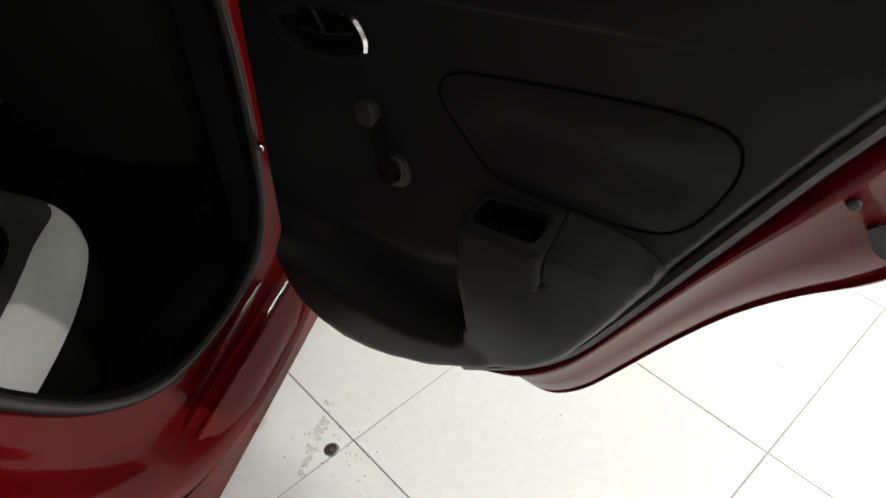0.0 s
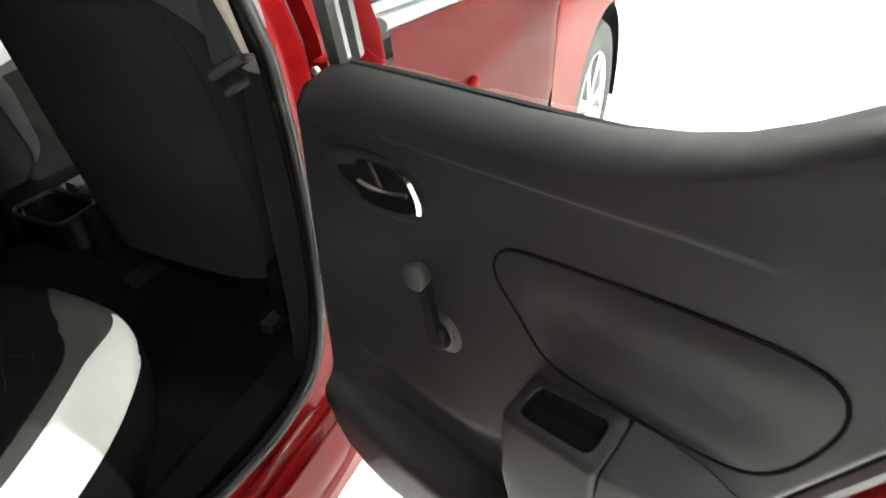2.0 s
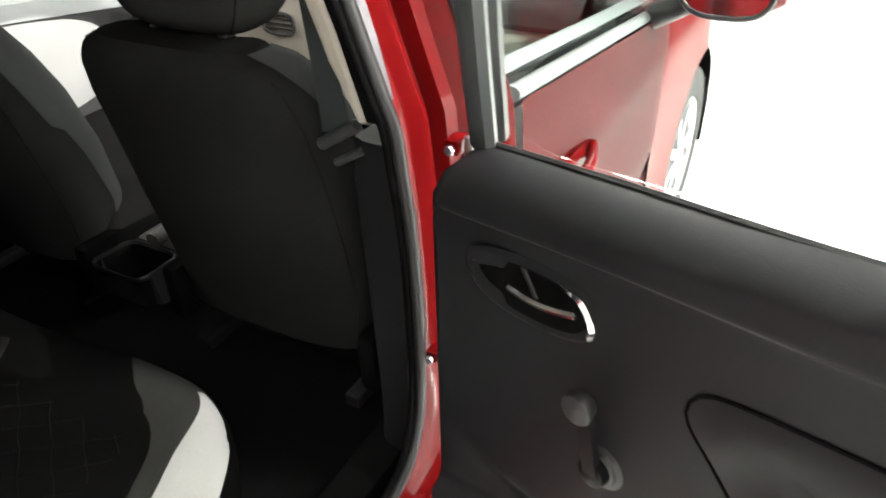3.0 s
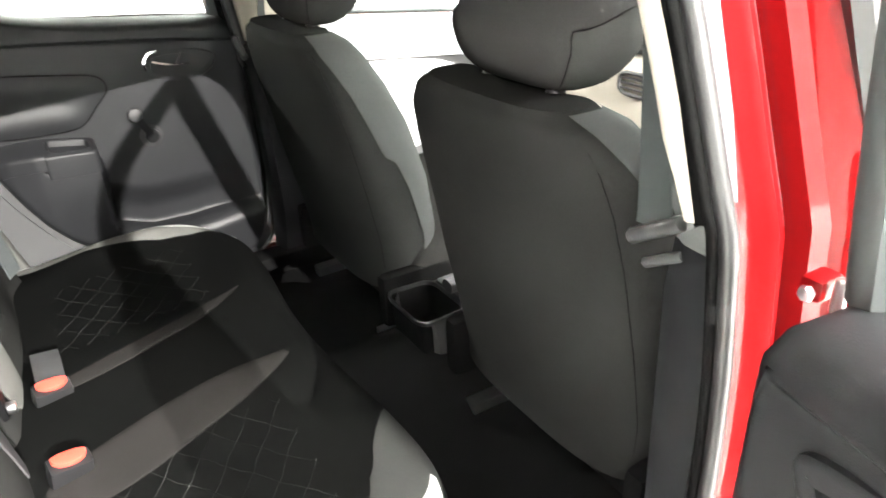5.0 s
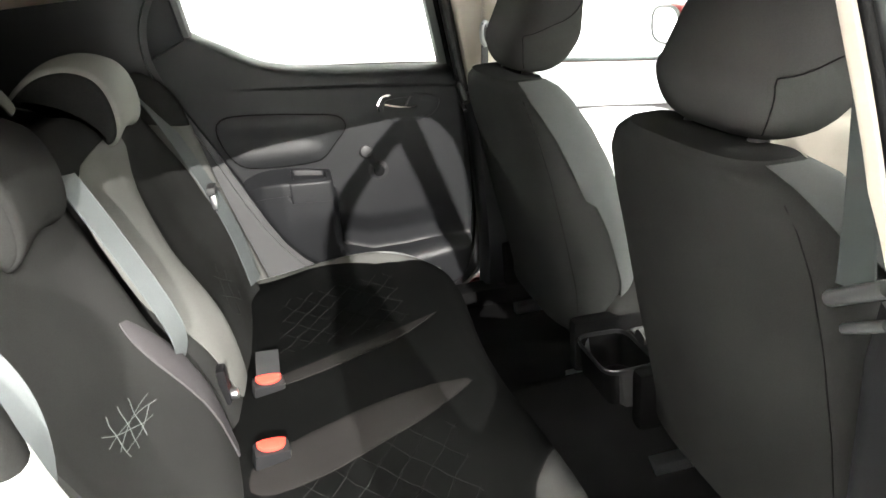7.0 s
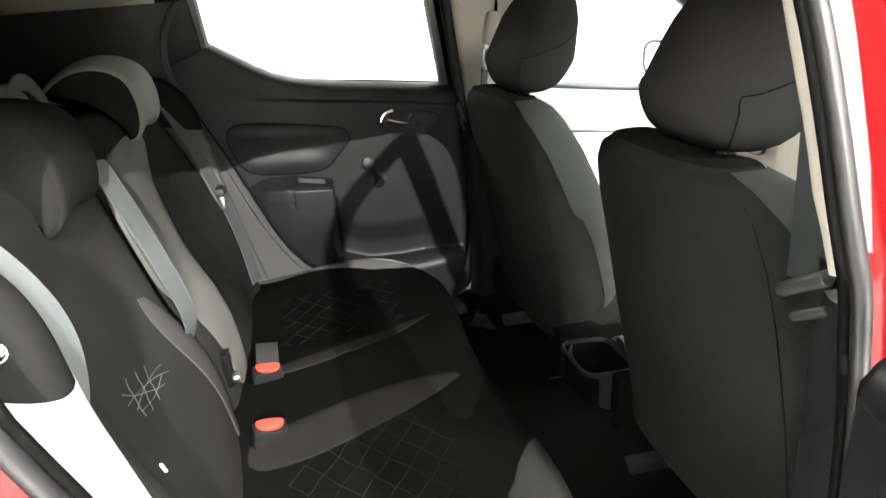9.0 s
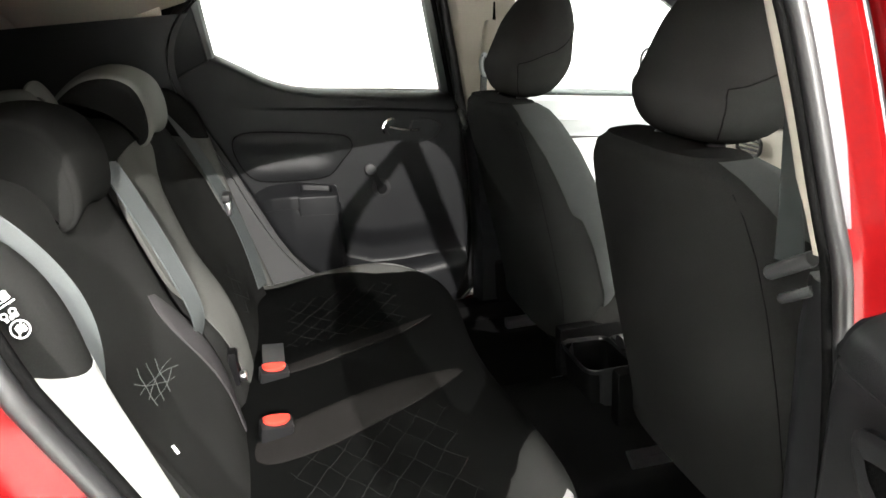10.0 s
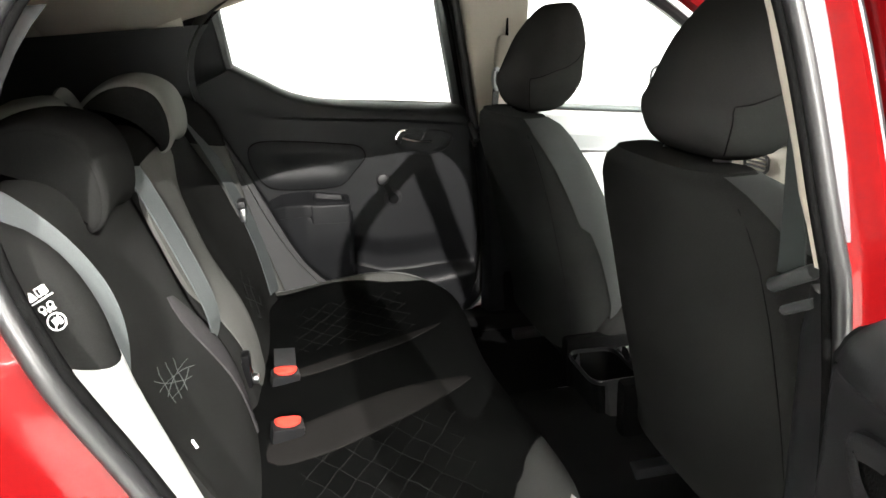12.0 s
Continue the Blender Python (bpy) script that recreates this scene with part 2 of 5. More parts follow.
def dome(outline, place, depth, back, steps=5, power=2.4, bm=None):
    """A puffed pad over a closed outline. place(x, z, w) gives the point at a height w."""
    c = np.mean(np.array(outline), axis=0)
    bm = bm or bmesh.new()
    rings = [[place(x, z, -back) for x, z in outline]]
    for i in range(steps + 1):
        t = i / steps * 0.96
        w = depth * (1 - (1 - t) ** power) if i else 0
        rings.append([place(c[0] + (x - c[0]) * (1 - t), c[1] + (z - c[1]) * (1 - t), w) for x, z in outline])
    return loft(rings, bm=bm)


def slab(outline, place, w0, w1, bm=None, bevel=0.0):
    """A plate of a closed outline between the heights w0 and w1, with a rounded rim."""
    rings = [[place(x, z, w0) for x, z in outline]]
    if bevel:
        rings.append([place(x, z, w1 - bevel * math.copysign(1, w1 - w0)) for x, z in outline])
        rings.append([place(x, z, w1 - 0.3 * bevel * math.copysign(1, w1 - w0)) for x, z in offset2d(outline, -0.35 * bevel)])
        rings.append([place(x, z, w1) for x, z in offset2d(outline, -bevel)])
    else:
        rings.append([place(x, z, w1) for x, z in outline])
    return loft(rings, bm=bm)


def frame_ring(outer, inner, place, w0, w1, bm=None):
    """A flat frame between two outlines of equal length."""
    rows = [[place(x, z, w0) for x, z in outer], [place(x, z, w1) for x, z in outer], [place(x, z, w1) for x, z in inner], [place(x, z, w0) for x, z in inner]]
    return grid(rows, closed_u=True, closed_v=True, bm=bm)


def block(lo, hi, bevel=0.004, bm=None, m=None):
    """A box with rounded edges."""
    b2 = bmesh.new()
    bmesh.ops.create_cube(b2, size=1)
    for v in b2.verts:
        v.co = Vector([lo[k] + (v.co[k] + 0.5) * (hi[k] - lo[k]) for k in range(3)])
    if bevel:
        bmesh.ops.bevel(b2, geom=b2.edges[:], offset=bevel, segments=2, affect="EDGES", profile=0.6)
    if m:
        b2.transform(m)
    if bm is None:
        return b2
    me = bpy.data.meshes.new("tmp")
    b2.to_mesh(me)
    b2.free()
    bm.from_mesh(me)
    bpy.data.meshes.remove(me)
    return bm


def rod(p0, p1, r0, r1=None, seg=20, bevel=0.0, bm=None):
    """A turned bar between two points with softened rims."""
    r1 = r0 if r1 is None else r1
    p0, p1 = Vector(p0), Vector(p1)
    d = (p1 - p0).normalized()
    side = d.orthogonal().normalized()
    up = d.cross(side)
    L = (p1 - p0).length
    prof = [(0, r0), (L, r1)]
    if bevel:
        prof = [(0, r0 - bevel), (0.3 * bevel, r0 - 0.3 * bevel), (bevel, r0), (L - bevel, r1), (L - 0.3 * bevel, r1 - 0.3 * bevel), (L, r1 - bevel)]
    rings = [[p0 + d * h + (side * math.cos(k * 2 * math.pi / seg) + up * math.sin(k * 2 * math.pi / seg)) * r for k in range(seg)] for h, r in prof]
    return loft(rings, bm=bm)


def smooth(a, b, x):
    t = min(1.0, max(0.0, (x - a) / (b - a)))
    return t * t * (3 - 2 * t)


def lerp(table, x):
    return float(np.interp(x, [p[0] for p in table], [p[1] for p in table]))


def superring(centre, ax, ay, hx, hy, e=2.6, n=32):
    """A rounded rectangle ring about a centre with two half axes."""
    c, ax, ay = Vector(centre), Vector(ax), Vector(ay)
    res = []
    for k in range(n):
        a = 2 * math.pi * k / n
        u, v = math.cos(a), math.sin(a)
        res.append(c + ax * hx * math.copysign(abs(u) ** (2 / e), u) + ay * hy * math.copysign(abs(v) ** (2 / e), v))
    return res


# ---- the showroom ----
TILE, TILE_AT, TILE_TURN = 0.59, (-0.125, -0.878), math.atan2(-0.525, 0.851)
tu, tv = Vector((math.cos(TILE_TURN), math.sin(TILE_TURN), 0)), Vector((-math.sin(TILE_TURN), math.cos(TILE_TURN), 0))
X0, X1, Y0, Y1 = -10.0, 12.0, -13.0, 5.0


def room():
    floor = tagged(part("floor", block((X0, Y0, -0.2), (X1, Y1, -0.004), 0), GROUT), "white glazed tile showroom floor", "floor", kind="structure")
    for name, lo, hi in (("wall_north", (X0, Y1, 0), (X1, Y1 + 0.15, CEILING)), ("wall_south", (X0, Y0 - 0.15, 0), (X1, Y0, CEILING)),
                         ("wall_east", (X1, Y0, 0), (X1 + 0.15, Y1, CEILING)), ("wall_west", (X0 - 0.15, Y0, 0), (X0, Y1, CEILING))):
        tagged(part(name, block(lo, hi, 0), WALLPAINT), "plain white painted showroom wall", "wall", kind="structure")
    tagged(part("ceiling", block((X0, Y0, CEILING), (X1, Y1, CEILING + 0.15), 0), CEILPAINT), "plain white showroom ceiling", "ceiling", kind="structure")
    for x, y, size, w in LAMPS:
        f = thing("unseen_ceiling_light", "unseen square ceiling light panel, placed to light the car", "ceiling light", (x, y, CEILING), "ceiling lights")
        h = size / 2 + 0.02
        o = [(-h - 0.04, -h - 0.04), (h + 0.04, -h - 0.04), (h + 0.04, h + 0.04), (-h - 0.04, h + 0.04)]
        i = [(-h, -h), (h, -h), (h, h), (-h, h)]
        pl = lambda a, b, h, x=x, y=y: (x + a, y + b, CEILING + h)
        part("frame", frame_ring(o, i, pl, -0.001, -0.03), STEEL, f, smooth=False)
        part("diffuser", slab(i, pl, -0.001, -0.012), PANELGLOW, f, smooth=False)
        lamp = bpy.data.lights.new("panel_light", "AREA")
        lamp.shape, lamp.size, lamp.energy, lamp.color = "SQUARE", size, w, (1.0, 0.965, 0.92)
        new("panel_light", lamp).location = (x, y, CEILING - 0.035)
    return floor


def strip_lights():
    """Slim tubes on the ceiling, seen as bright lines in the paint."""
    for y in (-1.9, -3.6, -7.6):
        for x in (-3.2, -0.9, 1.4, 3.7):
            f = thing("strip_light", "slim white ceiling strip light, switched on", "ceiling light", (x, y, CEILING), "strip lights")
            part("housing", block((x - 0.62, y - 0.06, CEILING - 0.05), (x + 0.62, y + 0.06, CEILING - 0.001), 0.006), CEILPAINT, f)
            part("tube", tube([(x - 0.59, y, CEILING - 0.062), (x + 0.59, y, CEILING - 0.062)], 0.018, seg=12), TUBEGLOW, f, "glowing white tube")


showroom_floor = room()
strip_lights()

# ---- the car's side: door aperture, jamb, sill, pillars ----
HINGE, SWING = Vector((0.026, -0.799, 0)), 70.16
APERTURE = [(-0.10, 0.395), (-0.035, 0.45), (-0.012, 0.60), (-0.018, 0.80), (-0.042, 0.95), (-0.072, 1.10), (-0.092, 1.20), (-0.108, 1.27), (-0.15, 1.315),
            (-0.25, 1.325), (-0.40, 1.325), (-0.535, 1.310), (-0.635, 1.275), (-0.704, 1.218), (-0.744, 1.148), (-0.750, 1.06), (-0.704, 0.95),
            (-0.656, 0.85), (-0.605, 0.72), (-0.55, 0.61), (-0.46, 0.49), (-0.36, 0.42), (-0.22, 0.385)]
APERTURE = resample(chaikin(APERTURE, 2), 120)


def near_line():
    """Inner edge of the seal round the open doorway."""
    P = np.array(APERTURE)
    tight = []
    for x, z in APERTURE:
        if x > -0.25 and z > 0.55:
            tight.append(lerp([(0.55, -0.006), (0.90, -0.006), (1.0, -0.003), (1.1, 0.009), (1.2, 0.015), (1.3, 0.010), (1.33, 0.0)], z))
        else:
            tight.append(-0.006 * smooth(0.55, 0.45, z) - 0.019 * smooth(-0.32, -0.55, x) * smooth(1.28, 1.12, z))
    T = np.array(tight)
    T = (np.roll(T, 2) + np.roll(T, 1) + T + np.roll(T, -1) + np.roll(T, -2)) / 5
    Q = np.array(offset2d(APERTURE, 1.0)) - P
    return [tuple(p) for p in P + Q * T[:, None]]


NEAR_APERTURE = near_line()


def tumble(z):
    """How far the side leans in above the belt line."""
    return 0.27 * max(0.0, z - 0.96) + 0.10 * max(0.0, 0.42 - z)


def side(s, y):
    """A placing on the side s (-1 right, 1 left) of the car at depth y."""
    return lambda x, z, w: (x, s * (y - w - tumble(z)), z)


car = thing("car_body", "glossy red hatchback body with an open rear door", "car", (0.3, 0, 0))


def jamb(s):
    """Seal, glossy sash strip and stepped red sheet round a door opening."""
    line = NEAR_APERTURE if s < 0 else APERTURE
    rows = []
    wide = ((0.020, 0.706), (0.030, 0.710), (0.042, 0.714), (0.055, 0.719), (0.070, 0.730), (0.082, 0.744), (0.090, 0.760), (0.098, 0.772), (0.108, 0.786), (0.118, 0.797), (0.126, 0.800), (0.135, 0.803))
    # on the pillar: a trough beside the seal, a rounded crest, a gap, a second fold
    fold = ((0.020, 0.706), (0.034, 0.705), (0.044, 0.710), (0.052, 0.7195), (0.059, 0.7245), (0.067, 0.7225), (0.072, 0.704), (0.086, 0.704), (0.090, 0.732), (0.104, 0.740), (0.120, 0.790), (0.135, 0.803))
    for (d, y), (df, yf) in zip(wide, fold):
        if s < 0 or d > 0.065:
            row = []
            for (x, z), (nx, nz) in zip(line, offset2d(line, 1.0)):
                k = smooth(-0.25, -0.10, x) * smooth(0.46, 0.62, z) if s < 0 else 0.0
                e = d + (df - d) * k
                row.append(side(s, y + (yf - y) * k)(x + (nx - x) * e, z + (nz - z) * e, 0))
            rows.append(row)
    part("door_jamb", grid(rows, closed_v=True), RED, car, "glossy red stepped door jamb and sill")
    if s < 0:
        # dark tube added in the gap to paint its shade
        gap = [side(s, 0.706)(x + (nx - x) * 0.079, z + (nz - z) * 0.079, 0) for (x, z), (nx, nz) in zip(line, offset2d(line, 1.0)) if x > -0.08 and 0.62 < z < 1.30]
        part("pillar_gap_shade", tube(gap, 0.0062, seg=8), RUBBER, car, "dark strip painting the shade of the pillar gap")
        rings = []
        for (x, z), (nx, nz) in zip(line, offset2d(line, 1.0)):
            if x > -0.2 and z > 0.968:
                w = lerp([(0.968, 0.002), (1.0, 0.008), (1.06, 0.014), (1.1, 0.015), (1.2, 0.019), (1.33, 0.021)], z)
                q = [(0.018, 0.702), (0.020, 0.711), (0.021 + 0.3 * w, 0.7125 + 0.1 * w), (0.020 + 0.8 * w, 0.7135 + 0.3 * w), (0.020 + w, 0.7115 + 0.3 * w), (0.019 + w, 0.704)]
                rings.append([side(s, y)(x + (nx - x) * d, z + (nz - z) * d, 0) for d, y in q])
        part("sash_strip", loft(rings), SASH, car, "satin grey strip beside the door seal")
        seal = part("door_seal", tube([side(s, 0.711)(x, z, 0) for x, z in offset2d(line, 0.0125)], 0.0088, True, 14), SEAL, car, "black rubber door seal")
        part("seal_lip", tube([side(s, 0.702)(x, z, 0) for x, z in offset2d(line, 0.004)], 0.0052, True, 10), CARPET, seal)
        return
    rows = [[side(s, y)(x, z, 0) for x, z in offset2d(line, d)] for d, y in ((0.0, 0.650), (0.012, 0.69), (0.03, 0.71), (0.075, 0.735))]
    part("jamb_trim", grid(rows, closed_v=True), BLACK, car)
    seal = part("door_seal", tube([side(s, 0.712)(x, z, 0) for x, z in offset2d(line, 0.017)], 0.0105, True, 12), SEAL, car, "black rubber door seal")
    part("seal_lip", tube([side(s, 0.700)(x, z, 0) for x, z in offset2d(line, 0.005)], 0.0075, True, 10), CARPET, seal)
    part("outer_seal", tube([side(s, 0.722)(x, z, 0) for x, z in offset2d(line, 0.064)], 0.004, True, 6), RUBBER, seal)


jamb(-1)
jamb(1)


def skin(name, pts, s, mat_, label, y0=0.803, thick=0.03, nx=24, nz=14):
    """A body side sheet from a four-sided table of (x, z) corners: bottom edge and top edge."""
    (xa, za), (xb, zb), (xc, zc), (xd, zd) = pts
    rows = []
    for i in range(nx + 1):
        u = i / nx
        r = []
        for j in range(nz + 1):
            v = j / nz
            x = (xa * (1 - u) + xb * u) * (1 - v) + (xd * (1 - u) + xc * u) * v
            z = (za * (1 - u) + zb * u) * (1 - v) + (zd * (1 - u) + zc * u) * v
            bulge = 0.018 * math.sin(math.pi * min(1, max(0, (z - 0.25) / 0.75))) - 0.012 * math.exp(-((z - 0.52) / 0.05) ** 2)
            r.append((x, s * (y0 + bulge - tumble(z)), z))
        rows.append(r)
    bm = grid(rows)
    bmesh.ops.solidify(bm, geom=bm.faces[:], thickness=thick * -s)
    return bm


# sill below the openings, rear quarter and wheel arch
def outer_sill(s):
    prof = [(0.702, 0.358), (0.712, 0.361), (0.716, 0.357), (0.733, 0.354), (0.736, 0.3585), (0.742, 0.3585), (0.746, 0.352), (0.756, 0.346), (0.759, 0.349), (0.763, 0.347), (0.767, 0.336), (0.776, 0.322), (0.783, 0.29), (0.772, 0.25), (0.77, 0.20), (0.73, 0.16), (0.60, 0.15)]
    rows = [[(x, s * y, z + 0.006 * math.sin(3 * x)) for y, z in prof] for x in np.linspace(-0.62, 1.12, 20)]
    part("sill", grid(rows), RED, car, "glossy red door sill")


outer_sill(-1)
outer_sill(1)


def quarter(s):
    """Rear quarter sheet behind the door opening, with its wheel arch cut round."""
    rows = []
    ap = [p for p in offset2d(APERTURE, 0.13)]
    edge = sorted([p for p in ap if p[0] < -0.30 and 0.25 < p[1] < 1.36 and (p[0] < -0.5 or p[1] < 0.6)], key=lambda p: p[1])
    for x, z in edge[::2]:
        xe = -1.55 + 0.1 * max(0, z - 1.0) * 3
        rows.append([(x + (xe - x) * k / 14, s * (0.803 - tumble(z) - 0.16 * (k / 14) ** 2.5), z) for k in range(15)])
    bm = grid(rows)
    part("rear_quarter", bm, RED, car, "glossy red rear quarter panel")


quarter(-1)
quarter(1)


def roof():
    rows = []
    for x in np.linspace(-1.45, 0.45, 26):
        zc = lerp([(-1.45, 1.27), (-1.1, 1.37), (-0.7, 1.415), (-0.2, 1.425), (0.3, 1.40), (0.45, 1.375)], x)
        ze = lerp([(-1.45, 1.24), (-1.1, 1.29), (-0.75, 1.32), (-0.5, 1.350), (-0.2, 1.370), (0.3, 1.335), (0.45, 1.30)], x)
        rows.append([(x, y, ze + (zc - ze) * (1 - (abs(y) / 0.655) ** 3)) for y in np.linspace(-0.655, 0.655, 21)])
    bm = grid(rows)
    bmesh.ops.solidify(bm, geom=bm.faces[:], thickness=0.012)
    part("roof", bm, RED, car, "glossy red roof")
    rows = []
    for x in np.linspace(-1.03, 0.42, 26):
        zc = lerp([(-1.03, 1.275), (-0.8, 1.325), (-0.5, 1.365), (-0.2, 1.385), (0.3, 1.355), (0.42, 1.335)], x)
        ze = lerp([(-1.03, 1.175), (-0.83, 1.212), (-0.63, 1.262), (-0.5, 1.30), (-0.2, 1.325), (0.3, 1.29), (0.42, 1.26)], x)
        rows.append([(x, y, ze + (zc - ze) * (1 - (abs(y) / 0.61) ** 4)) for y in np.linspace(-0.61, 0.61, 25)])
    bm = grid(rows)
    bmesh.ops.solidify(bm, geom=bm.faces[:], thickness=0.006)
    part("headliner", bm, LINER, car, "beige woven headliner")
    for s in (-1, 1):
        rows = [[(x, s * (0.625 - 0.27 * (z - 1.14) - 0.10 * smooth(-0.9, -1.45, x)), z) for z in (1.14, 1.19, 1.24, 1.29, 1.34)] for x in np.linspace(-0.74, -1.45, 8)]
        part("upper_side_trim", grid(rows), LINER, car, "beige lining above the rear pillar")


roof()


def interior_shell():
    """Carpet, rear wall and lower side trims."""
    rows = [[(x, y, lerp([(-0.70, 0.47), (-0.45, 0.36), (-0.2, 0.335), (0.5, 0.335), (1.1, 0.36), (1.3, 0.62)], x) + 0.10 * math.exp(-(y / 0.13) ** 4)) for y in np.linspace(-0.69, 0.69, 41)] for x in np.linspace(-0.70, 1.3, 40)]
    part("floor_carpet", grid(rows), CARPET, car, "black floor carpet with a centre tunnel")
    part("firewall", grid([[(1.28, y, z) for y in (-0.7, 0, 0.7)] for z in (0.3, 0.95)]), CARPET, car)
    rows = [[(-1.38 + 0.9 * max(0, z - 0.9), y, z) for y in np.linspace(-0.64, 0.64, 9)] for z in (0.4, 0.7, 0.9, 1.0, 1.1, 1.2, 1.30)]
    part("tailgate_trim", grid(rows), BLACK, car, "black tailgate trim")
    part("boot_floor", grid([[(x, y, 0.5) for y in (-0.62, 0.62)] for x in (-1.4, -0.6)]), CARPET, car)
    for s in (-1, 1):
        rows = []
        ap = [p for p in APERTURE if p[0] < -0.44 and p[1] < 1.235]
        for x, z in sorted(ap, key=lambda p: p[1]):
            z2 = min(z, 1.20)
            rows.append([(x + (0.012 if s > 0 or z > 1.06 else -0.006) - (1.4 + x) * k / 10, s * (0.668 - tumble(z) - 0.055 * smooth(0, 4, k) - 0.04 * k / 10), z + (z2 - z) * k / 10) for k in range(11)])
        part("c_pillar_trim", grid(rows), BLACK, car, "black grained rear pillar trim")
    for s in (-1, 1):
        y0, y1 = sorted((s * 0.60, s * 0.668))
        part("scuff_plate", block((-0.60, y0, 0.33), (1.1, y1, 0.384), 0.008), CARPET, car, "black sill scuff plate")
    # parcel shelf
    rows = [[(x, y, 0.945 + 0.02 * math.exp(-((x + 1.05) / 0.05) ** 2) + 0.008 * math.cos(4 * y)) for y in np.linspace(-0.58, 0.58, 13)] for x in np.linspace(-1.33, -0.93, 12)]
    bm = grid(rows)
    bmesh.ops.solidify(bm, geom=bm.faces[:], thickness=0.02)
    part("parcel_shelf", bm, BLACK, car, "black parcel shelf")


interior_shell()


def b_pillar(s):
    """Inner trims of the pillar between the doors: light above, black below."""
    def ring(x0, x1, y0, z, dp):
        t = tumble(z)
        return [(x0, s * (y0 - t), z), (x0 + 0.004, s * (y0 - dp * 0.7 - t), z), (x0 + 0.014, s * (y0 - dp - t), z), (x1 - 0.03, s * (y0 - dp - t), z), (x1, s * (y0 - 0.5 * dp - t), z), (x1, s * (y0 + 0.004 - t), z), (x0, s * (y0 + 0.004 - t), z)]
    edge = lambda z: lerp([(0.93, -0.040), (1.1, -0.072), (1.2, -0.092), (1.32, -0.116)], z)
    zs = np.linspace(0.925, 1.33, 8)
    if s > 0:
        up = [ring(edge(z) + 0.034, lerp([(0.93, 0.122), (1.32, 0.105)], z), 0.672, z, 0.022 + 0.012 * smooth(1.0, 1.25, z)) for z in zs]
        part("pillar_seal", tube([(edge(z) + 0.022, 0.672 - tumble(z), z) for z in zs], 0.011, seg=8), BLACK, car, "black window seal on the pillar")
    else:
        # rounded rear edge beside the seal, face bowed towards the seat
        up, fill = [], []
        for z in np.linspace(0.943, 1.33, 12):
            xe = lerp([(0.94, 0.004), (0.966, 0.003), (1.06, -0.001), (1.15, -0.014), (1.19, -0.019), (1.33, -0.046)], z)
            yy = 0.641 - 0.27 * (z - 0.945)
            tip = 0.35 + 0.65 * smooth(0.94, 1.03, z)
            xe -= 0.006
            up.append([(xe + 0.004, -yy - 0.006, z), (xe - 0.002 * tip, -yy, z), (xe - 0.001 * tip, -yy + 0.012 * tip, z), (xe + 0.003, -yy + 0.022 * tip, z), (xe + 0.010, -yy + 0.028 * tip, z), (xe + 0.025, -yy + 0.026 * tip, z), (xe + 0.06, -yy + 0.012, z), (0.13, -yy, z), (0.14, -yy - 0.006, z)])
            fill.append([(xe + 0.003, -yy - 0.005, z), (xe + 0.008, -yy - 0.060, z), (0.12, -yy - 0.060, z), (0.12, -yy - 0.005, z)])
    if s < 0:
        part("pillar_filler", loft(fill), CARPET, car)
    upper = part("pillar_trim", loft(up), BEIGE, car, "beige upper pillar trim")
    fwd = 0.0 if s > 0 else 0.034
    low = [ring(lerp([(0.36, -0.014), (0.5, -0.004), (0.8, -0.014 + 0.4 * fwd), (0.93, -0.034 + fwd)], z), lerp([(0.36, 0.16), (0.6, 0.10), (0.93, 0.085)], z), 0.680, z, lerp([(0.36, 0.05), (0.9, 0.072), (0.92, 0.06)], z)) for z in np.linspace(0.36, 0.915, 10)]
    lower = part("lower_pillar_trim", loft(low), PANEL, car, "black lower pillar trim")
    # slot through which the belt leaves the lower trim
    sx, sy = (-0.032, 0.0) if s > 0 else (0.004, 0.033)
    bm = rod((sx, s * (0.602 - sy), 0.898), (sx, s * (0.664 - sy), 0.936), 0.0085, seg=20, bevel=0.003)
    rod((sx + 0.002, s * (0.622 - sy), 0.875), (sx + 0.002, s * (0.668 - sy), 0.902), 0.0058, seg=16, bevel=0.002, bm=bm)
    part("belt_slot", bm, SLOT, lower, "black belt exit slot")
    outer = []
    for z in np.linspace(0.40, 1.34, 10):
        x0 = lerp([(0.4, 0.09), (0.6, 0.07), (0.95, 0.055), (1.2, 0.02), (1.34, -0.01)], z)
        y1 = 0.79
        if s < 0:
            x0, y1 = x0 + 0.035, 0.735
        outer.append([(x0, s * (y1 - tumble(z)), z), (x0 + 0.05, s * (y1 - tumble(z)), z), (x0 + 0.05, s * (0.70 - tumble(z)), z), (x0, s * (0.70 - tumble(z)), z)])
    part("pillar_sheet", loft(outer), RED, car, "glossy red outer pillar")


b_pillar(-1)
b_pillar(1)


def hinge_parts(z, name, label, x, y):
    h = thing(name, label, "hinge", (x, y, z))
    part("leaf", block((x + 0.003, y - 0.008, z - 0.009), (x + 0.03, y + 0.010, z + 0.009), 0.004), RED, h)
    part("pin", rod((x + 0.012, y - 0.016, z - 0.014), (x + 0.012, y - 0.016, z + 0.014), 0.005, bevel=0.002), STEEL, h)
    part("bolt", rod((x + 0.001, y, z), (x - 0.006, y, z), 0.006, seg=6, bevel=0.0015), STEEL, h)


# ---- doors, drawn as on the left side and mirrored and swung for the right ----
M_LEFT = Matrix.Identity(4)
M_RIGHT = Matrix.Translation(HINGE) @ Matrix.Rotation(radians(SWING), 4, "Z") @ Matrix.Translation(-HINGE) @ Matrix.Diagonal((1, -1, 1, 1))

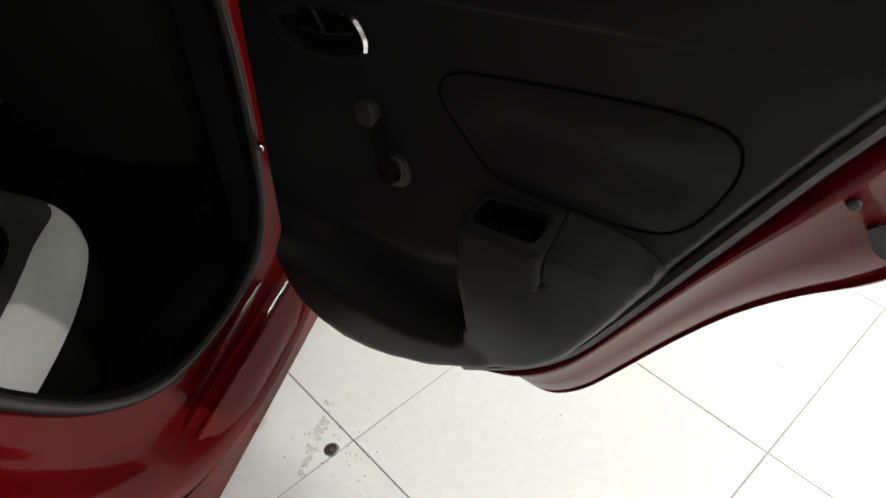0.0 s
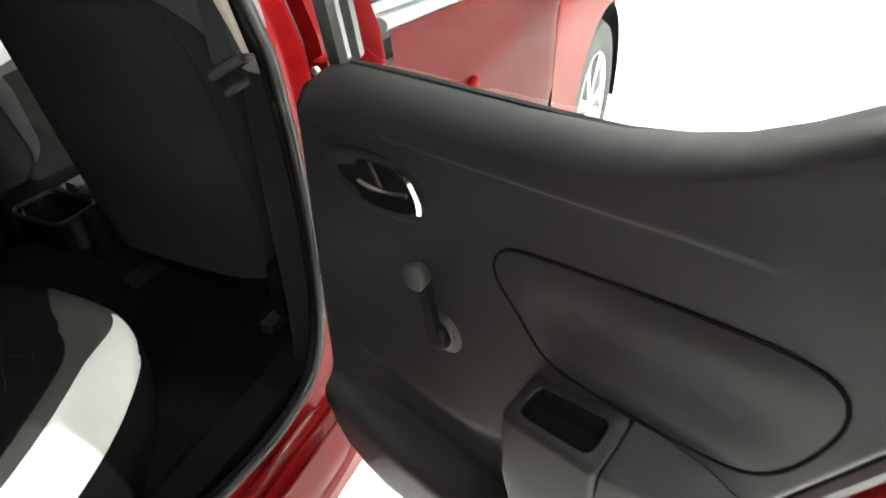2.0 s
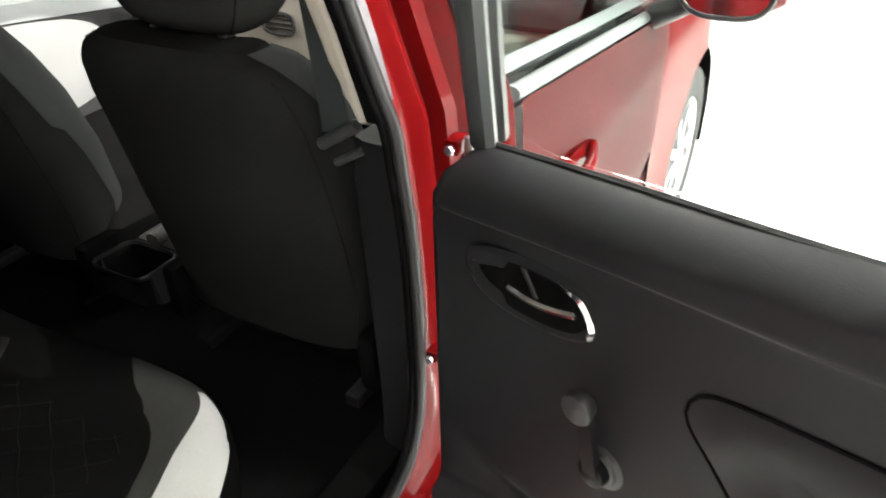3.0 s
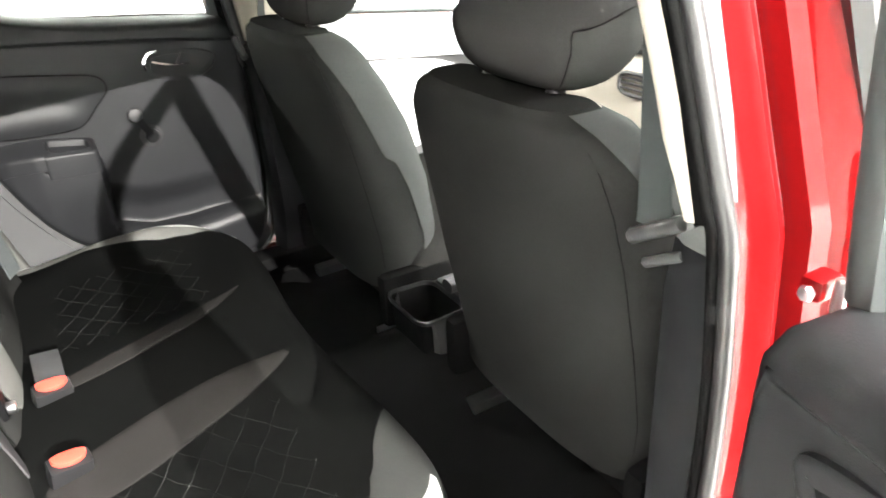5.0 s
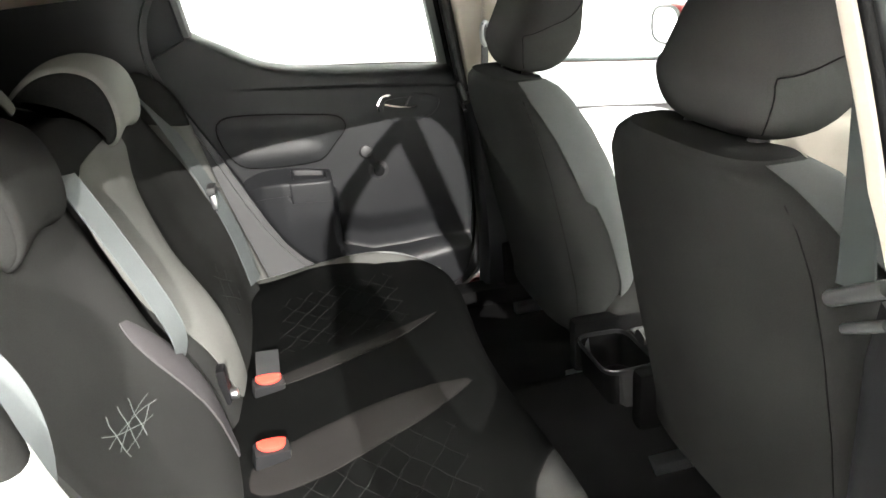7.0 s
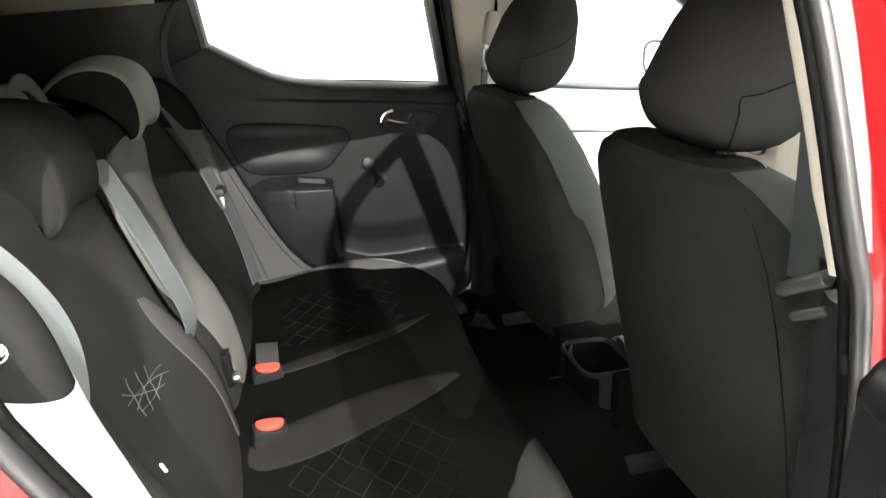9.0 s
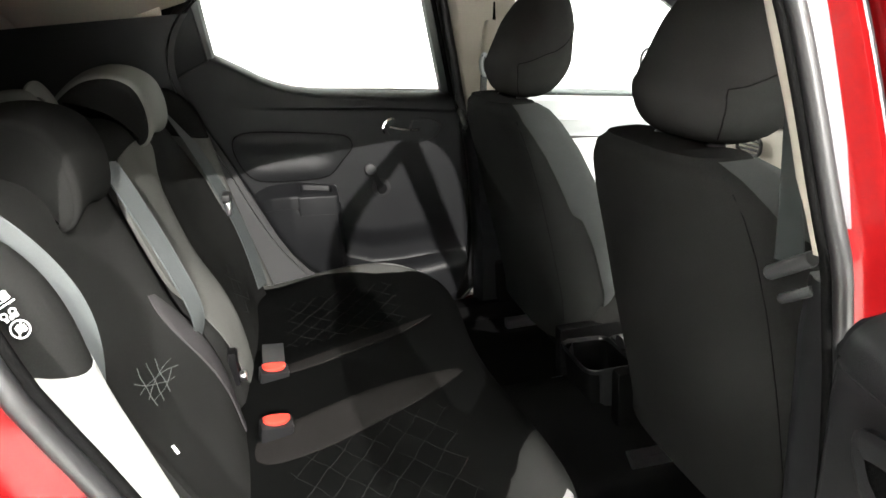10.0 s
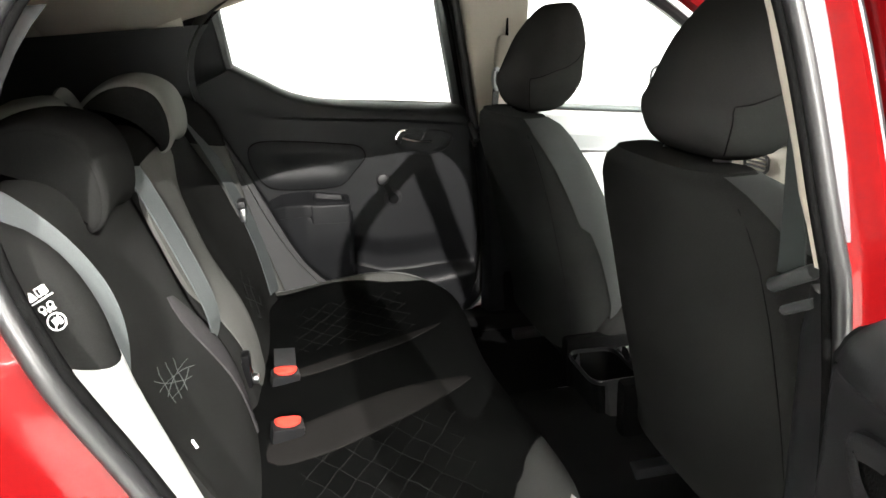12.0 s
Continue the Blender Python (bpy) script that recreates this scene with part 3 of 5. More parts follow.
SILL_LINE = [(-0.80, 1.30), (-0.72, 1.17), (-0.655, 1.130), (-0.61, 1.104), (-0.58, 1.087), (-0.546, 1.066), (-0.508, 1.047), (-0.467, 1.034), (-0.413, 1.023), (-0.32, 1.012), (-0.216, 1.003), (-0.083, 0.990), (0.0, 0.980)]
BOTTOM = [(-0.80, 1.22), (-0.765, 1.07), (-0.717, 0.962), (-0.69, 0.912), (-0.609, 0.748), (-0.565, 0.660), (-0.523, 0.578), (-0.482, 0.524), (-0.40, 0.453), (-0.32, 0.401), (-0.245, 0.369), (-0.20, 0.357), (-0.151, 0.352), (-0.10, 0.362), (-0.068, 0.380), (-0.046, 0.410), (-0.034, 0.477), (-0.023, 0.56)]
CREASE = [(-0.80, 1.003), (-0.625, 0.986), (-0.50, 0.978), (-0.40, 0.969), (-0.26, 0.957), (-0.175, 0.948), (-0.03, 0.930)]
LIP = [(-0.62, 0.70), (-0.47, 0.640), (-0.41, 0.592), (-0.37, 0.545), (-0.30, 0.520), (-0.21, 0.518), (-0.15, 0.522), (-0.09, 0.530), (0.0, 0.535)]


# outer rim of the arm rest: height and depth along the door
ARM_Z = [(-0.66, 0.74), (-0.606, 0.750), (-0.597, 0.747), (-0.556, 0.758), (-0.506, 0.760), (-0.462, 0.757), (-0.39, 0.753)]
ARM_D = [(-0.70, 0.002), (-0.62, 0.001), (-0.607, 0.002), (-0.590, 0.019), (-0.556, 0.036), (-0.506, 0.048), (-0.462, 0.051), (-0.39, 0.051)]
ARM_IN = [(-0.607, 0.752), (-0.592, 0.771), (-0.559, 0.784), (-0.531, 0.787), (-0.488, 0.787), (-0.385, 0.769)]


def ledge(x):
    """Radius of the roll along the top of the trim."""
    return lerp([(-0.65, 0.020), (-0.45, 0.020), (-0.30, 0.024), (-0.05, 0.032)], x)


def relief(x, z):
    """How far the trim stands in from its base plane at y 0.66."""
    zt, zc, zl = lerp(SILL_LINE, x), lerp(CREASE, x), lerp(LIP, x)
    w = 0.0
    if z > zc:
        # proud upper band that rolls over into a ledge under the glass
        r = ledge(x)
        a = min(1.0, max(0.0, 1 - (zt - z) / r))
        w += 0.0055 * smooth(0, 0.008, z - zc) * smooth(-0.022, -0.07, x) * smooth(-0.64, -0.40, x) - 0.004 * smooth(0.0, 0.05, z - zc) - 0.054 * (1 - math.sqrt(1 - a * a))
    # pocket lip, falling back towards the bottom edge
    zb = lerp(BOTTOM, x)
    lip = 0.028 * smooth(zl + 0.012, zl - 0.030, z) * smooth(-0.52, -0.39, x)
    if z < zl:
        w -= 0.018 * min(1.0, (zl - z) / max(0.03, zl - zb)) ** 1.4 * smooth(-0.46, -0.36, x)
    # pocket mouth above the lip
    m = smooth(-0.394, -0.382, x) * smooth(-0.03, -0.17, x)
    w -= 0.030 * m * smooth(zl + 0.115, zl + 0.045, z) * smooth(zl - 0.004, zl + 0.008, z)
    # lower bulge that carries the arm rest
    zo = lerp(ARM_Z, x) - 0.024 * smooth(-0.496, -0.4915, x)
    w += max(lip, (lerp(ARM_D, x) - 0.0012) * smooth(-0.374, -0.390, x) * smooth(zo - 0.002, zo - 0.016, z) * (0.30 + 0.70 * smooth(0.44, 0.68, z)))
    w -= 0.05 * smooth(0.05, 0.0, z - lerp(BOTTOM, x)) ** 2 * smooth(0.0, 0.3, 1.15 - z)
    return w


PAD = [(-0.330, 0.862), (-0.330, 0.884), (-0.346, 0.900), (-0.40, 0.9085), (-0.50, 0.922), (-0.588, 0.930), (-0.626, 0.924), (-0.637, 0.898), (-0.625, 0.852), (-0.604, 0.814), (-0.575, 0.798), (-0.50, 0.792), (-0.42, 0.791), (-0.390, 0.799), (-0.358, 0.836)]


def rear_door(name, m, label, crank_to, lit):
    at = m @ Vector((0.0, 0.72, 0.36))
    d = thing(name, label, "car door", at)

    def put(nm, bm, mt, parent=None, lab="", **kw):
        bm.transform(m)
        return part(nm, bm, mt, parent or d, lab, **kw)

    pl = lambda x, z, w: (x, 0.66 - w, z)
    # trim panel
    rows = []
    xs = [-0.017, -0.022, -0.028, -0.035, -0.042] + list(np.linspace(-0.05, -0.765, 104))
    for x in xs:
        zb, zt = lerp(BOTTOM, x), lerp(SILL_LINE, x)
        if x > -0.034:
            zb = lerp([(-0.034, 0.477), (-0.017, 0.64)], x)
        if x > -0.05:
            zt = lerp([(-0.05, 0.988), (-0.040, 0.960), (-0.030, 0.925), (-0.022, 0.87), (-0.017, 0.79)], x)
        zl = min(max(lerp(LIP, x), zb + 0.02), zt - 0.06)
        zc = min(max(lerp(CREASE, x), zl + 0.02), zt - 0.035)
        r, zt = ledge(x), max(zt, zc + 0.04)
        upper = list(np.linspace(zc + 0.012, zt - r, 6)) + [zt - r + r * math.sin(a) for a in np.linspace(0.12, math.pi / 2, 12)]
        zs = list(np.linspace(zb, zl - 0.012, 14)) + list(np.linspace(zl - 0.004, zl + 0.012, 4)) + list(np.linspace(zl + 0.02, zc, 52)) + list(np.linspace(zc + 0.0015, zc + 0.008, 4)) + upper
        rows.append([pl(x, z, relief(x, z) - (0.014 * smooth(-0.035, -0.017, x))) for z in zs])
    bm = grid(rows)
    trim = put("trim_panel", bm, PANEL, lab="black grained plastic door trim panel")
    # upper rear filler behind the glass
    fill = [(-0.660, 1.112), (-0.668, 1.18), (-0.674, 1.25), (-0.672, 1.30), (-0.72, 1.28), (-0.775, 1.22), (-0.80, 1.12), (-0.775, 1.055), (-0.72, 1.085)]
    put("corner_trim", slab([(x + 0.044 * smooth(-0.72, -0.66, x), z - 0.014 * smooth(1.13, 1.10, z)) for x, z in fill] if lit else fill, lambda x, z, w: (x, 0.705 - w - 0.2 * max(0, z - 1.0), z), -0.03, 0.028, bevel=0.006), PANEL)
    # pad in its groove
    po = resample(chaikin(PAD, 2), 64)
    put("pad_groove", frame_ring(offset2d(po, 0.0022), offset2d(po, -0.001), pl, -0.006, 0.0014), CARPET, trim)
    put("pad", dome(po, lambda x, z, w: pl(x, z, w + 0.001 - 0.012 * math.exp(-((z - 0.86) / 0.035) ** 2) * smooth(-0.63, -0.55, x) * smooth(-0.36, -0.42, x)), 0.012, 0.01, 7), PANEL, trim, "black padded insert")
    # arm rest: a module with a deep pull cup, and a wedge running out behind it
    top = lambda x, w, h: pl(x, lerp(ARM_IN, x) + (lerp(ARM_Z, x) - lerp(ARM_IN, x)) * min(1.0, w / lerp(ARM_D, x)) + h, w)
    rim = roundrect(-0.492, -0.004, -0.383, 0.0508, 0.010)
    cup = roundrect(-0.479, 0.008, -0.397, 0.043, 0.010)
    rows = [[top(x, w, h - 0.02 * smooth(0.01, 0.05, w) * (1 if h < -0.02 else 0)) for x, w in offset2d(rim, o)] for o, h in ((-0.005, -0.036), (0.0, -0.031), (0.0004, -0.007), (0.0, -0.003), (-0.0012, -0.001), (-0.0035, 0.0))]
    rows += [[top(x, w, h) for x, w in offset2d(cup, o)] for o, h in ((0.0035, 0.0002), (0.002, 0.0022), (0.0, 0.0026), (-0.0016, 0.001))]
    arm = put("armrest", grid(rows, closed_v=True), PANEL, lab="black satin armrest with a pull cup")
    # open door: matte black walls and floor paint the shade inside the cup
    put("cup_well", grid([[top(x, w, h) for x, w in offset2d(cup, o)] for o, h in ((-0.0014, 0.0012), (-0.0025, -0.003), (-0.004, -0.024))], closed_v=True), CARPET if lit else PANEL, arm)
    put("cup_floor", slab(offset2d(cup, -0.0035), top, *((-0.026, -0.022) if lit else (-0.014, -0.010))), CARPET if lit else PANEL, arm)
    rings = []
    def roll(x, z, w):
        z = max(z, lerp(BOTTOM, x) + 0.003)
        return pl(x, z, w - 0.05 * smooth(0.05, 0.0, z - lerp(BOTTOM, x)) ** 2)

    for x in list(np.linspace(-0.4935 if lit else -0.488, -0.585, 20)) + [-0.592, -0.599, -0.604, -0.607]:
        zi, zo, dp = lerp(ARM_IN, x), lerp(ARM_Z, x), lerp(ARM_D, x)
        rings.append([roll(x, z, w) for z, w in ((zi - 0.012, -0.004), (zi + 0.001, -0.003), (zi + 0.001, 0.001), (zi - 0.001, 0.003), (zo + 0.35 * (zi - zo), 0.65 * dp), (zo + 0.004, dp - 0.006), (zo + 0.0015, dp - 0.002), (zo - 0.002, dp - 0.0002), (zo - 0.008, dp), (zo - 0.022, dp + 0.0012), (zo - 0.031, dp + 0.0010), (zo - 0.034, dp - 0.006))])
    put("armrest_wedge", loft(rings), PANEL, arm)
    # inside handle: recessed bowl, slim lever, chrome hook
    hb = resample(chaikin([(-0.086, 0.908), (-0.092, 0.890), (-0.108, 0.872), (-0.145, 0.862), (-0.19, 0.866), (-0.226, 0.876), (-0.240, 0.893), (-0.236, 0.918), (-0.218, 0.930), (-0.15, 0.928), (-0.11, 0.920)], 2), 48)
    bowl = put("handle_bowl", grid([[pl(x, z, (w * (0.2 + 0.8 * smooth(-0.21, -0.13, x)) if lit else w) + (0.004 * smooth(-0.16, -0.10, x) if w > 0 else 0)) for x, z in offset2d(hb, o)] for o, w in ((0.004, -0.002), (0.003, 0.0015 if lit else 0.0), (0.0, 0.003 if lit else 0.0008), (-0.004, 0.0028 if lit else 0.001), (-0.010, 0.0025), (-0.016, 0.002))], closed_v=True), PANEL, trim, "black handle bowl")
    # open door: matte black floor paints the bowl's shade instead of real depth
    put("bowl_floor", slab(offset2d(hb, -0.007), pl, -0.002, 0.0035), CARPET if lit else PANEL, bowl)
    hook = [(-0.212, 0.933, 0.013), (-0.230, 0.933, 0.016), (-0.239, 0.925, 0.017), (-0.247, 0.911, 0.017), (-0.243, 0.897, 0.014)]
    put("lever", strap([pl(*p) for p in chaikin(hook, 2, False)], [(-0.8, -0.6, -0.1) if lit else (-0.1, -1, 0.2)], 0.0044, 0.004), CHROME, bowl, "chrome door handle")
    lev = [(-0.148, 0.897, 0.010), (-0.172, 0.898, 0.013), (-0.200, 0.903, 0.015), (-0.228, 0.912, 0.015)]
    put("lever_bar", strap([pl(*p) for p in chaikin(lev, 2, False)], [(-0.3, -1, -0.42) if lit else (0, -1, 0.4)], 0.0042, 0.004), CHROME, bowl)
    put("lever_web", slab([(-0.158, 0.922), (-0.163, 0.922), (-0.179, 0.898), (-0.174, 0.898)], pl, 0.001, 0.006, bevel=0.001), GLOSS, bowl)
    # window crank
    hub, kx, kz = (-0.262, 0.748), crank_to[0], crank_to[1]
    boss = put("crank_boss", rod(pl(*hub, -0.004), pl(*hub, 0.006), 0.026, 0.020, 28, 0.004), BLACK, trim)
    cr = put("crank", rod(pl(*hub, 0.004), pl(*hub, 0.016), 0.016, 0.015, 24, 0.003), CRANK, d, "black window crank")
    a = Vector((kx - hub[0], 0, kz - hub[1]))
    nrm = Vector((-a.z, 0, a.x)).normalized()
    arm_pts = [(hub[0] + a.x * t, 0.66 - (0.012 + 0.006 * math.sin(t * math.pi / 2)), hub[1] + a.z * t) for t in np.linspace(-0.08, 1.08, 10)]
    put("crank_arm", strap(arm_pts, [(0, -1, 0)], 0.015, 0.008), CRANK, cr)
    put("crank_knob", rod(pl(kx, kz, 0.016), pl(kx, kz, 0.034), 0.013, 0.0155, 24, 0.004), BLACK, cr)
    # red shell: outer skin, stepped rear edge, front edge
    edge_in = [(-0.36, 0.43), (-0.43, 0.478), (-0.482, 0.524), (-0.523, 0.578), (-0.565, 0.66), (-0.609, 0.748), (-0.65, 0.83), (-0.69, 0.912), (-0.717, 0.962), (-0.75, 1.03), (-0.775, 1.11), (-0.80, 1.22)]
    edge_out = [(-0.36, 0.415), (-0.405, 0.372), (-0.458, 0.346), (-0.515, 0.392), (-0.564, 0.48), (-0.619, 0.578), (-0.67, 0.657), (-0.72, 0.712), (-0.78, 0.760), (-0.83, 0.84), (-0.85, 0.98), (-0.82, 1.15)]
    skin_line = [(-0.050, 0.94), (-0.040, 0.66), (-0.06, 0.47), (-0.12, 0.42), (-0.25, 0.40)] + edge_out + [(-0.74, 1.105), (-0.66, 1.04), (-0.50, 0.972), (-0.25, 0.945), (-0.06, 0.93)]
    sh = resample(chaikin(skin_line, 2), 120)
    c = (-0.40, 0.70)
    bulge = lambda x, z, w: (x, 0.66 - w + 0.018 * math.sin(math.pi * min(1, max(0, (z - 0.25) / 0.75))), z)
    rows = [[bulge(x, z, w) for x, z in offset2d(sh, o)] for o, w in ((-0.010, -0.122), (0.0, -0.122), (0.003, -0.128), (0.0, -0.134))]
    for k in range(1, 7):
        t = k / 6 * 0.97
        rows.append([bulge(c[0] + (x - c[0]) * (1 - t), c[1] + (z - c[1]) * (1 - t), -0.138) for x, z in sh])
    put("door_shell", loft(rows, cap=False), RED, lab="glossy red door shell")
    ei, eo = (resample(chaikin(e, 2, False), 60, False) for e in (edge_in, edge_out))
    if m is M_RIGHT:
        sect = ((0.03, -0.034), (0.05, -0.030), (0.08, -0.027), (0.12, -0.020), (0.16, -0.0185), (0.20, -0.021), (0.24, -0.034), (0.55, -0.060), (0.82, -0.083), (0.86, -0.094), (0.90, -0.097), (0.94, -0.094), (0.98, -0.102), (1.0, -0.112), (1.01, -0.122))
        put("rear_flange", grid([[pl(a[0] + (b[0] - a[0]) * f, a[1] + (b[1] - a[1]) * f, w) for f, w in sect] for a, b in zip(ei, eo)]), RED, lab="red stepped door edge")
        fe = resample(chaikin([(-0.058, 0.955), (-0.034, 0.90), (-0.020, 0.80), (-0.016, 0.66), (-0.030, 0.50), (-0.055, 0.42), (-0.10, 0.378), (-0.20, 0.366)], 2, False), 40, False)
        put("front_flange", grid([[pl(x - 0.012, z, -0.016), pl(x - 0.004, z, -0.020), pl(x, z, -0.034), pl(x - 0.002, z, -0.075), pl(x - 0.012, z, -0.080), pl(x - 0.014, z, -0.120)] for x, z in fe]), RED)
    put("door_rubber", tube([pl(x, z, -0.022) for x, z in ei], 0.0095, seg=8), RUBBER)
    # window frame and glass
    fr = [(-0.052, 0.985), (-0.075, 1.10), (-0.095, 1.20), (-0.112, 1.30), (-0.135, 1.350), (-0.20, 1.365), (-0.32, 1.355), (-0.44, 1.335), (-0.54, 1.325), (-0.62, 1.305), (-0.672, 1.285), (-0.676, 1.25), (-0.670, 1.18), (-0.664, 1.118)]
    if lit:
        fr[0:10] = [(-0.050, 0.985), (-0.066, 1.10), (-0.084, 1.20), (-0.104, 1.30), (-0.121, 1.375), (-0.124, 1.398), (-0.150, 1.400), (-0.32, 1.402), (-0.44, 1.402), (-0.54, 1.392), (-0.62, 1.355)]
    low = [(-0.664, 1.118), (-0.58, 1.070), (-0.50, 1.040), (-0.386, 1.018), (-0.239, 1.002), (-0.052, 0.982)]
    gy = lambda x, z, w: (x, 0.742 - w - 0.27 * max(0, z - 0.96), z)
    put("window_frame", tube([gy(x, z, 0.02) for x, z in chaikin(fr, 2, False)], 0.012 if lit else 0.016, seg=8, flat=1.3), FRAMEGREY, lab="black window frame")
    put("frame_cover", tube([gy(x, z, -0.004 if lit else -0.008) for x, z in chaikin([(x + (0.008 if lit else 0.012) if x > -0.14 else x, z + (0.014 if z > 1.24 else 0)) for x, z in fr], 2, False)], 0.014 if lit else 0.018, seg=8), GLOSS, lab="black outer window frame")
    put("sill_rubber", tube([gy(x, z, 0.016) for x, z in chaikin([(-0.56, 1.055), (-0.52, 1.039), (-0.467, 1.027), (-0.413, 1.018), (-0.32, 1.009), (-0.216, 1.001), (-0.06, 0.985)], 2, False)], 0.0058, seg=8), SEAL, lab="black rubber strip under the glass")
    g = resample(chaikin(fr + low[1:-1], 1), 50)
    gl = put("window_glass", slab(g, gy, 0.0, -0.004), GLASS, lab="clear side window")
    gl.visible_shadow = False
    if m is M_RIGHT:
        # holes and latch in the rear edge of the shell
        put("latch", slab(resample(chaikin([(-0.738, 0.846), (-0.760, 0.822), (-0.772, 0.834), (-0.750, 0.858)], 1), 20), lambda x, z, w: (x, 0.66 - w, z), -0.09, -0.050), RUBBER)
        put("rubber_plug", rod(pl(-0.722, 0.876, -0.050), pl(-0.722, 0.876, -0.034), 0.006, bevel=0.002), RUBBER)
    return d


rear_door("rear_door", M_RIGHT, "open red car door seen from its black inner side", (-0.250, 0.833), True)
rear_door("rear_door", M_LEFT, "closed car door with black inner trim beside the bench", (-0.290, 0.808), False)
hinge_parts(0.958, "door_hinge", "red painted upper door hinge on the pillar", -0.052, -0.790)
hinge_parts(0.607, "door_hinge", "red painted lower door hinge on the pillar", -0.012, -0.730)


# ---- front doors, fender, mirror, wheel ----
def front_door(s, label):
    d = thing("front_door", label, "car door", (0.6, s * 0.75, 0.35))
    belt = [(0.10, 0.962), (0.73, 0.900), (1.02, 0.875)]
    rows = []
    for x in np.linspace(0.105, 1.02, 30):
        zt = lerp(belt, x)
        r = []
        for z in np.linspace(0.33, zt, 24):
            bulge = 0.016 * math.sin(math.pi * min(1, max(0, (z - 0.25) / 0.75))) - 0.014 * math.exp(-((z - 0.50) / 0.045) ** 2) + 0.006 * math.exp(-((z - 0.80) / 0.03) ** 2)
            r.append((x, s * (0.803 + bulge - 0.03 * smooth(0.85, 1.05, x)), z))
        rows.append(r)
    bm = grid(rows)
    bmesh.ops.solidify(bm, geom=bm.faces[:], thickness=0.02 * -s)
    part("door_skin", bm, RED, d, "glossy red door skin")
    part("belt_strip", tube([(x, s * 0.792, lerp(belt, x) + 0.006) for x in np.linspace(0.10, 1.02, 12)], 0.013, seg=12, flat=0.8), STRIPGREY, d, "grey window sill strip")
    h = part("door_handle", tube([(x, s * (0.822 + 0.022 * math.sin(math.pi * (x - 0.17) / 0.2)), 0.797) for x in np.linspace(0.17, 0.37, 16)], 0.010, seg=12), RED, d, "red pull handle")
    part("handle_bowl", dome(resample(chaikin([(0.20, 0.762), (0.34, 0.762), (0.34, 0.822), (0.20, 0.822)], 2), 24), lambda x, z, w: (x, s * (0.823 + 0.3 * w), z), 0.004, 0.002), RED, h)
    # inner trim: light sill, dark slot, pale insert
    yi = lambda y: s * y
    rows = []
    prof = [(0.735, 0.955), (0.70, 0.958), (0.672, 0.945), (0.660, 0.915), (0.658, 0.902), (0.650, 0.895), (0.652, 0.870), (0.657, 0.850)]
    part("upper_trim", grid([[(x, yi(y), z + lerp(belt, x) - 0.955) for y, z in prof] for x in np.linspace(0.09, 1.02, 12)]), DOORLIGHT, d, "light grey upper door trim")
    prof = [(0.657, 0.850), (0.670, 0.845), (0.672, 0.82), (0.655, 0.81)]
    part("trim_slot", grid([[(x, yi(y), z + lerp(belt, x) - 0.955) for y, z in prof] for x in np.linspace(0.09, 1.02, 12)]), BLACK, d)
    ins = resample(chaikin([(0.17, 0.80), (0.22, 0.825), (0.34, 0.832), (0.62, 0.79), (0.64, 0.62), (0.40, 0.56), (0.2, 0.60)], 2), 48)
    part("insert", dome(ins, lambda x, z, w: (x, yi(0.652 - w), z), 0.012, 0.02), LIGHTGREY, d, "pale fabric door insert")
    part("lower_trim", grid([[(x, yi(y), z) for y, z in ((0.662, 0.86), (0.662, 0.55), (0.64, 0.5), (0.66, 0.37))] for x in (0.09, 0.5, 1.02)]), BLACK, d)
    fr = [(0.085, 0.965), (0.065, 1.10), (0.045, 1.22), (0.02, 1.345), (0.10, 1.375), (0.25, 1.36), (0.42, 1.30), (0.60, 1.20), (0.80, 1.06), (1.0, 0.90)]
    gy = lambda x, z: (x, s * (0.742 - 0.27 * max(0, z - 0.96) + 0.03), z)
    part("window_frame", tube([gy(x, z) for x, z in chaikin(fr, 2, False)], 0.018, seg=8), GLOSS, d)
    g = resample(chaikin(fr + [(0.73, 0.905)], 1), 50)
    gl = part("window_glass", slab(g, lambda x, z, w: (gy(x, z)[0], gy(x, z)[1] + s * w, z), 0.0, -0.004), GLASS, d, "clear side window")
    gl.visible_shadow = False
    # mirror
    rings = []
    for t in np.linspace(0, 1, 10):
        k = math.sin(math.pi * (0.08 + 0.84 * t)) ** 0.45
        rings.append(superring((0.75, s * (0.845 + 0.19 * t), 0.985), (1, 0, 0), (0, 0, 1), 0.055 * k, 0.062 * k, 2.6, 24))
    mi = part("mirror", loft(rings), RED, d, "red door mirror with a black rim")
    part("mirror_rim", tube([(0.697, s * (0.94 + 0.078 * math.copysign(abs(math.cos(a)) ** 0.7, math.cos(a))), 0.985 + 0.054 * math.copysign(abs(math.sin(a)) ** 0.7, math.sin(a))) for a in np.linspace(0, 2 * math.pi, 28)[:-1]], 0.006, True, 6), RUBBER, mi)
    part("mirror_glass", slab([(0.94 + 0.076 * math.copysign(abs(math.cos(a)) ** 0.7, math.cos(a)), 0.985 + 0.052 * math.copysign(abs(math.sin(a)) ** 0.7, math.sin(a))) for a in np.linspace(0, 2 * math.pi, 28)[:-1]], lambda y, z, w: (0.698 + w, s * y, z), 0.0, -0.003), CHROME, mi)
    part("mirror_foot", loft([superring((0.79, s * 0.79, 0.895), (1, 0, 0), (0, 0, 1), 0.05, 0.028, 2.4, 16), superring((0.765, s * 0.86, 0.93), (1, 0, 0), (0, 0, 1), 0.035, 0.022, 2.4, 16), superring((0.755, s * 0.90, 0.955), (1, 0, 0), (0, 0, 1), 0.03, 0.02, 2.4, 16)]), RUBBER, mi)
    return d


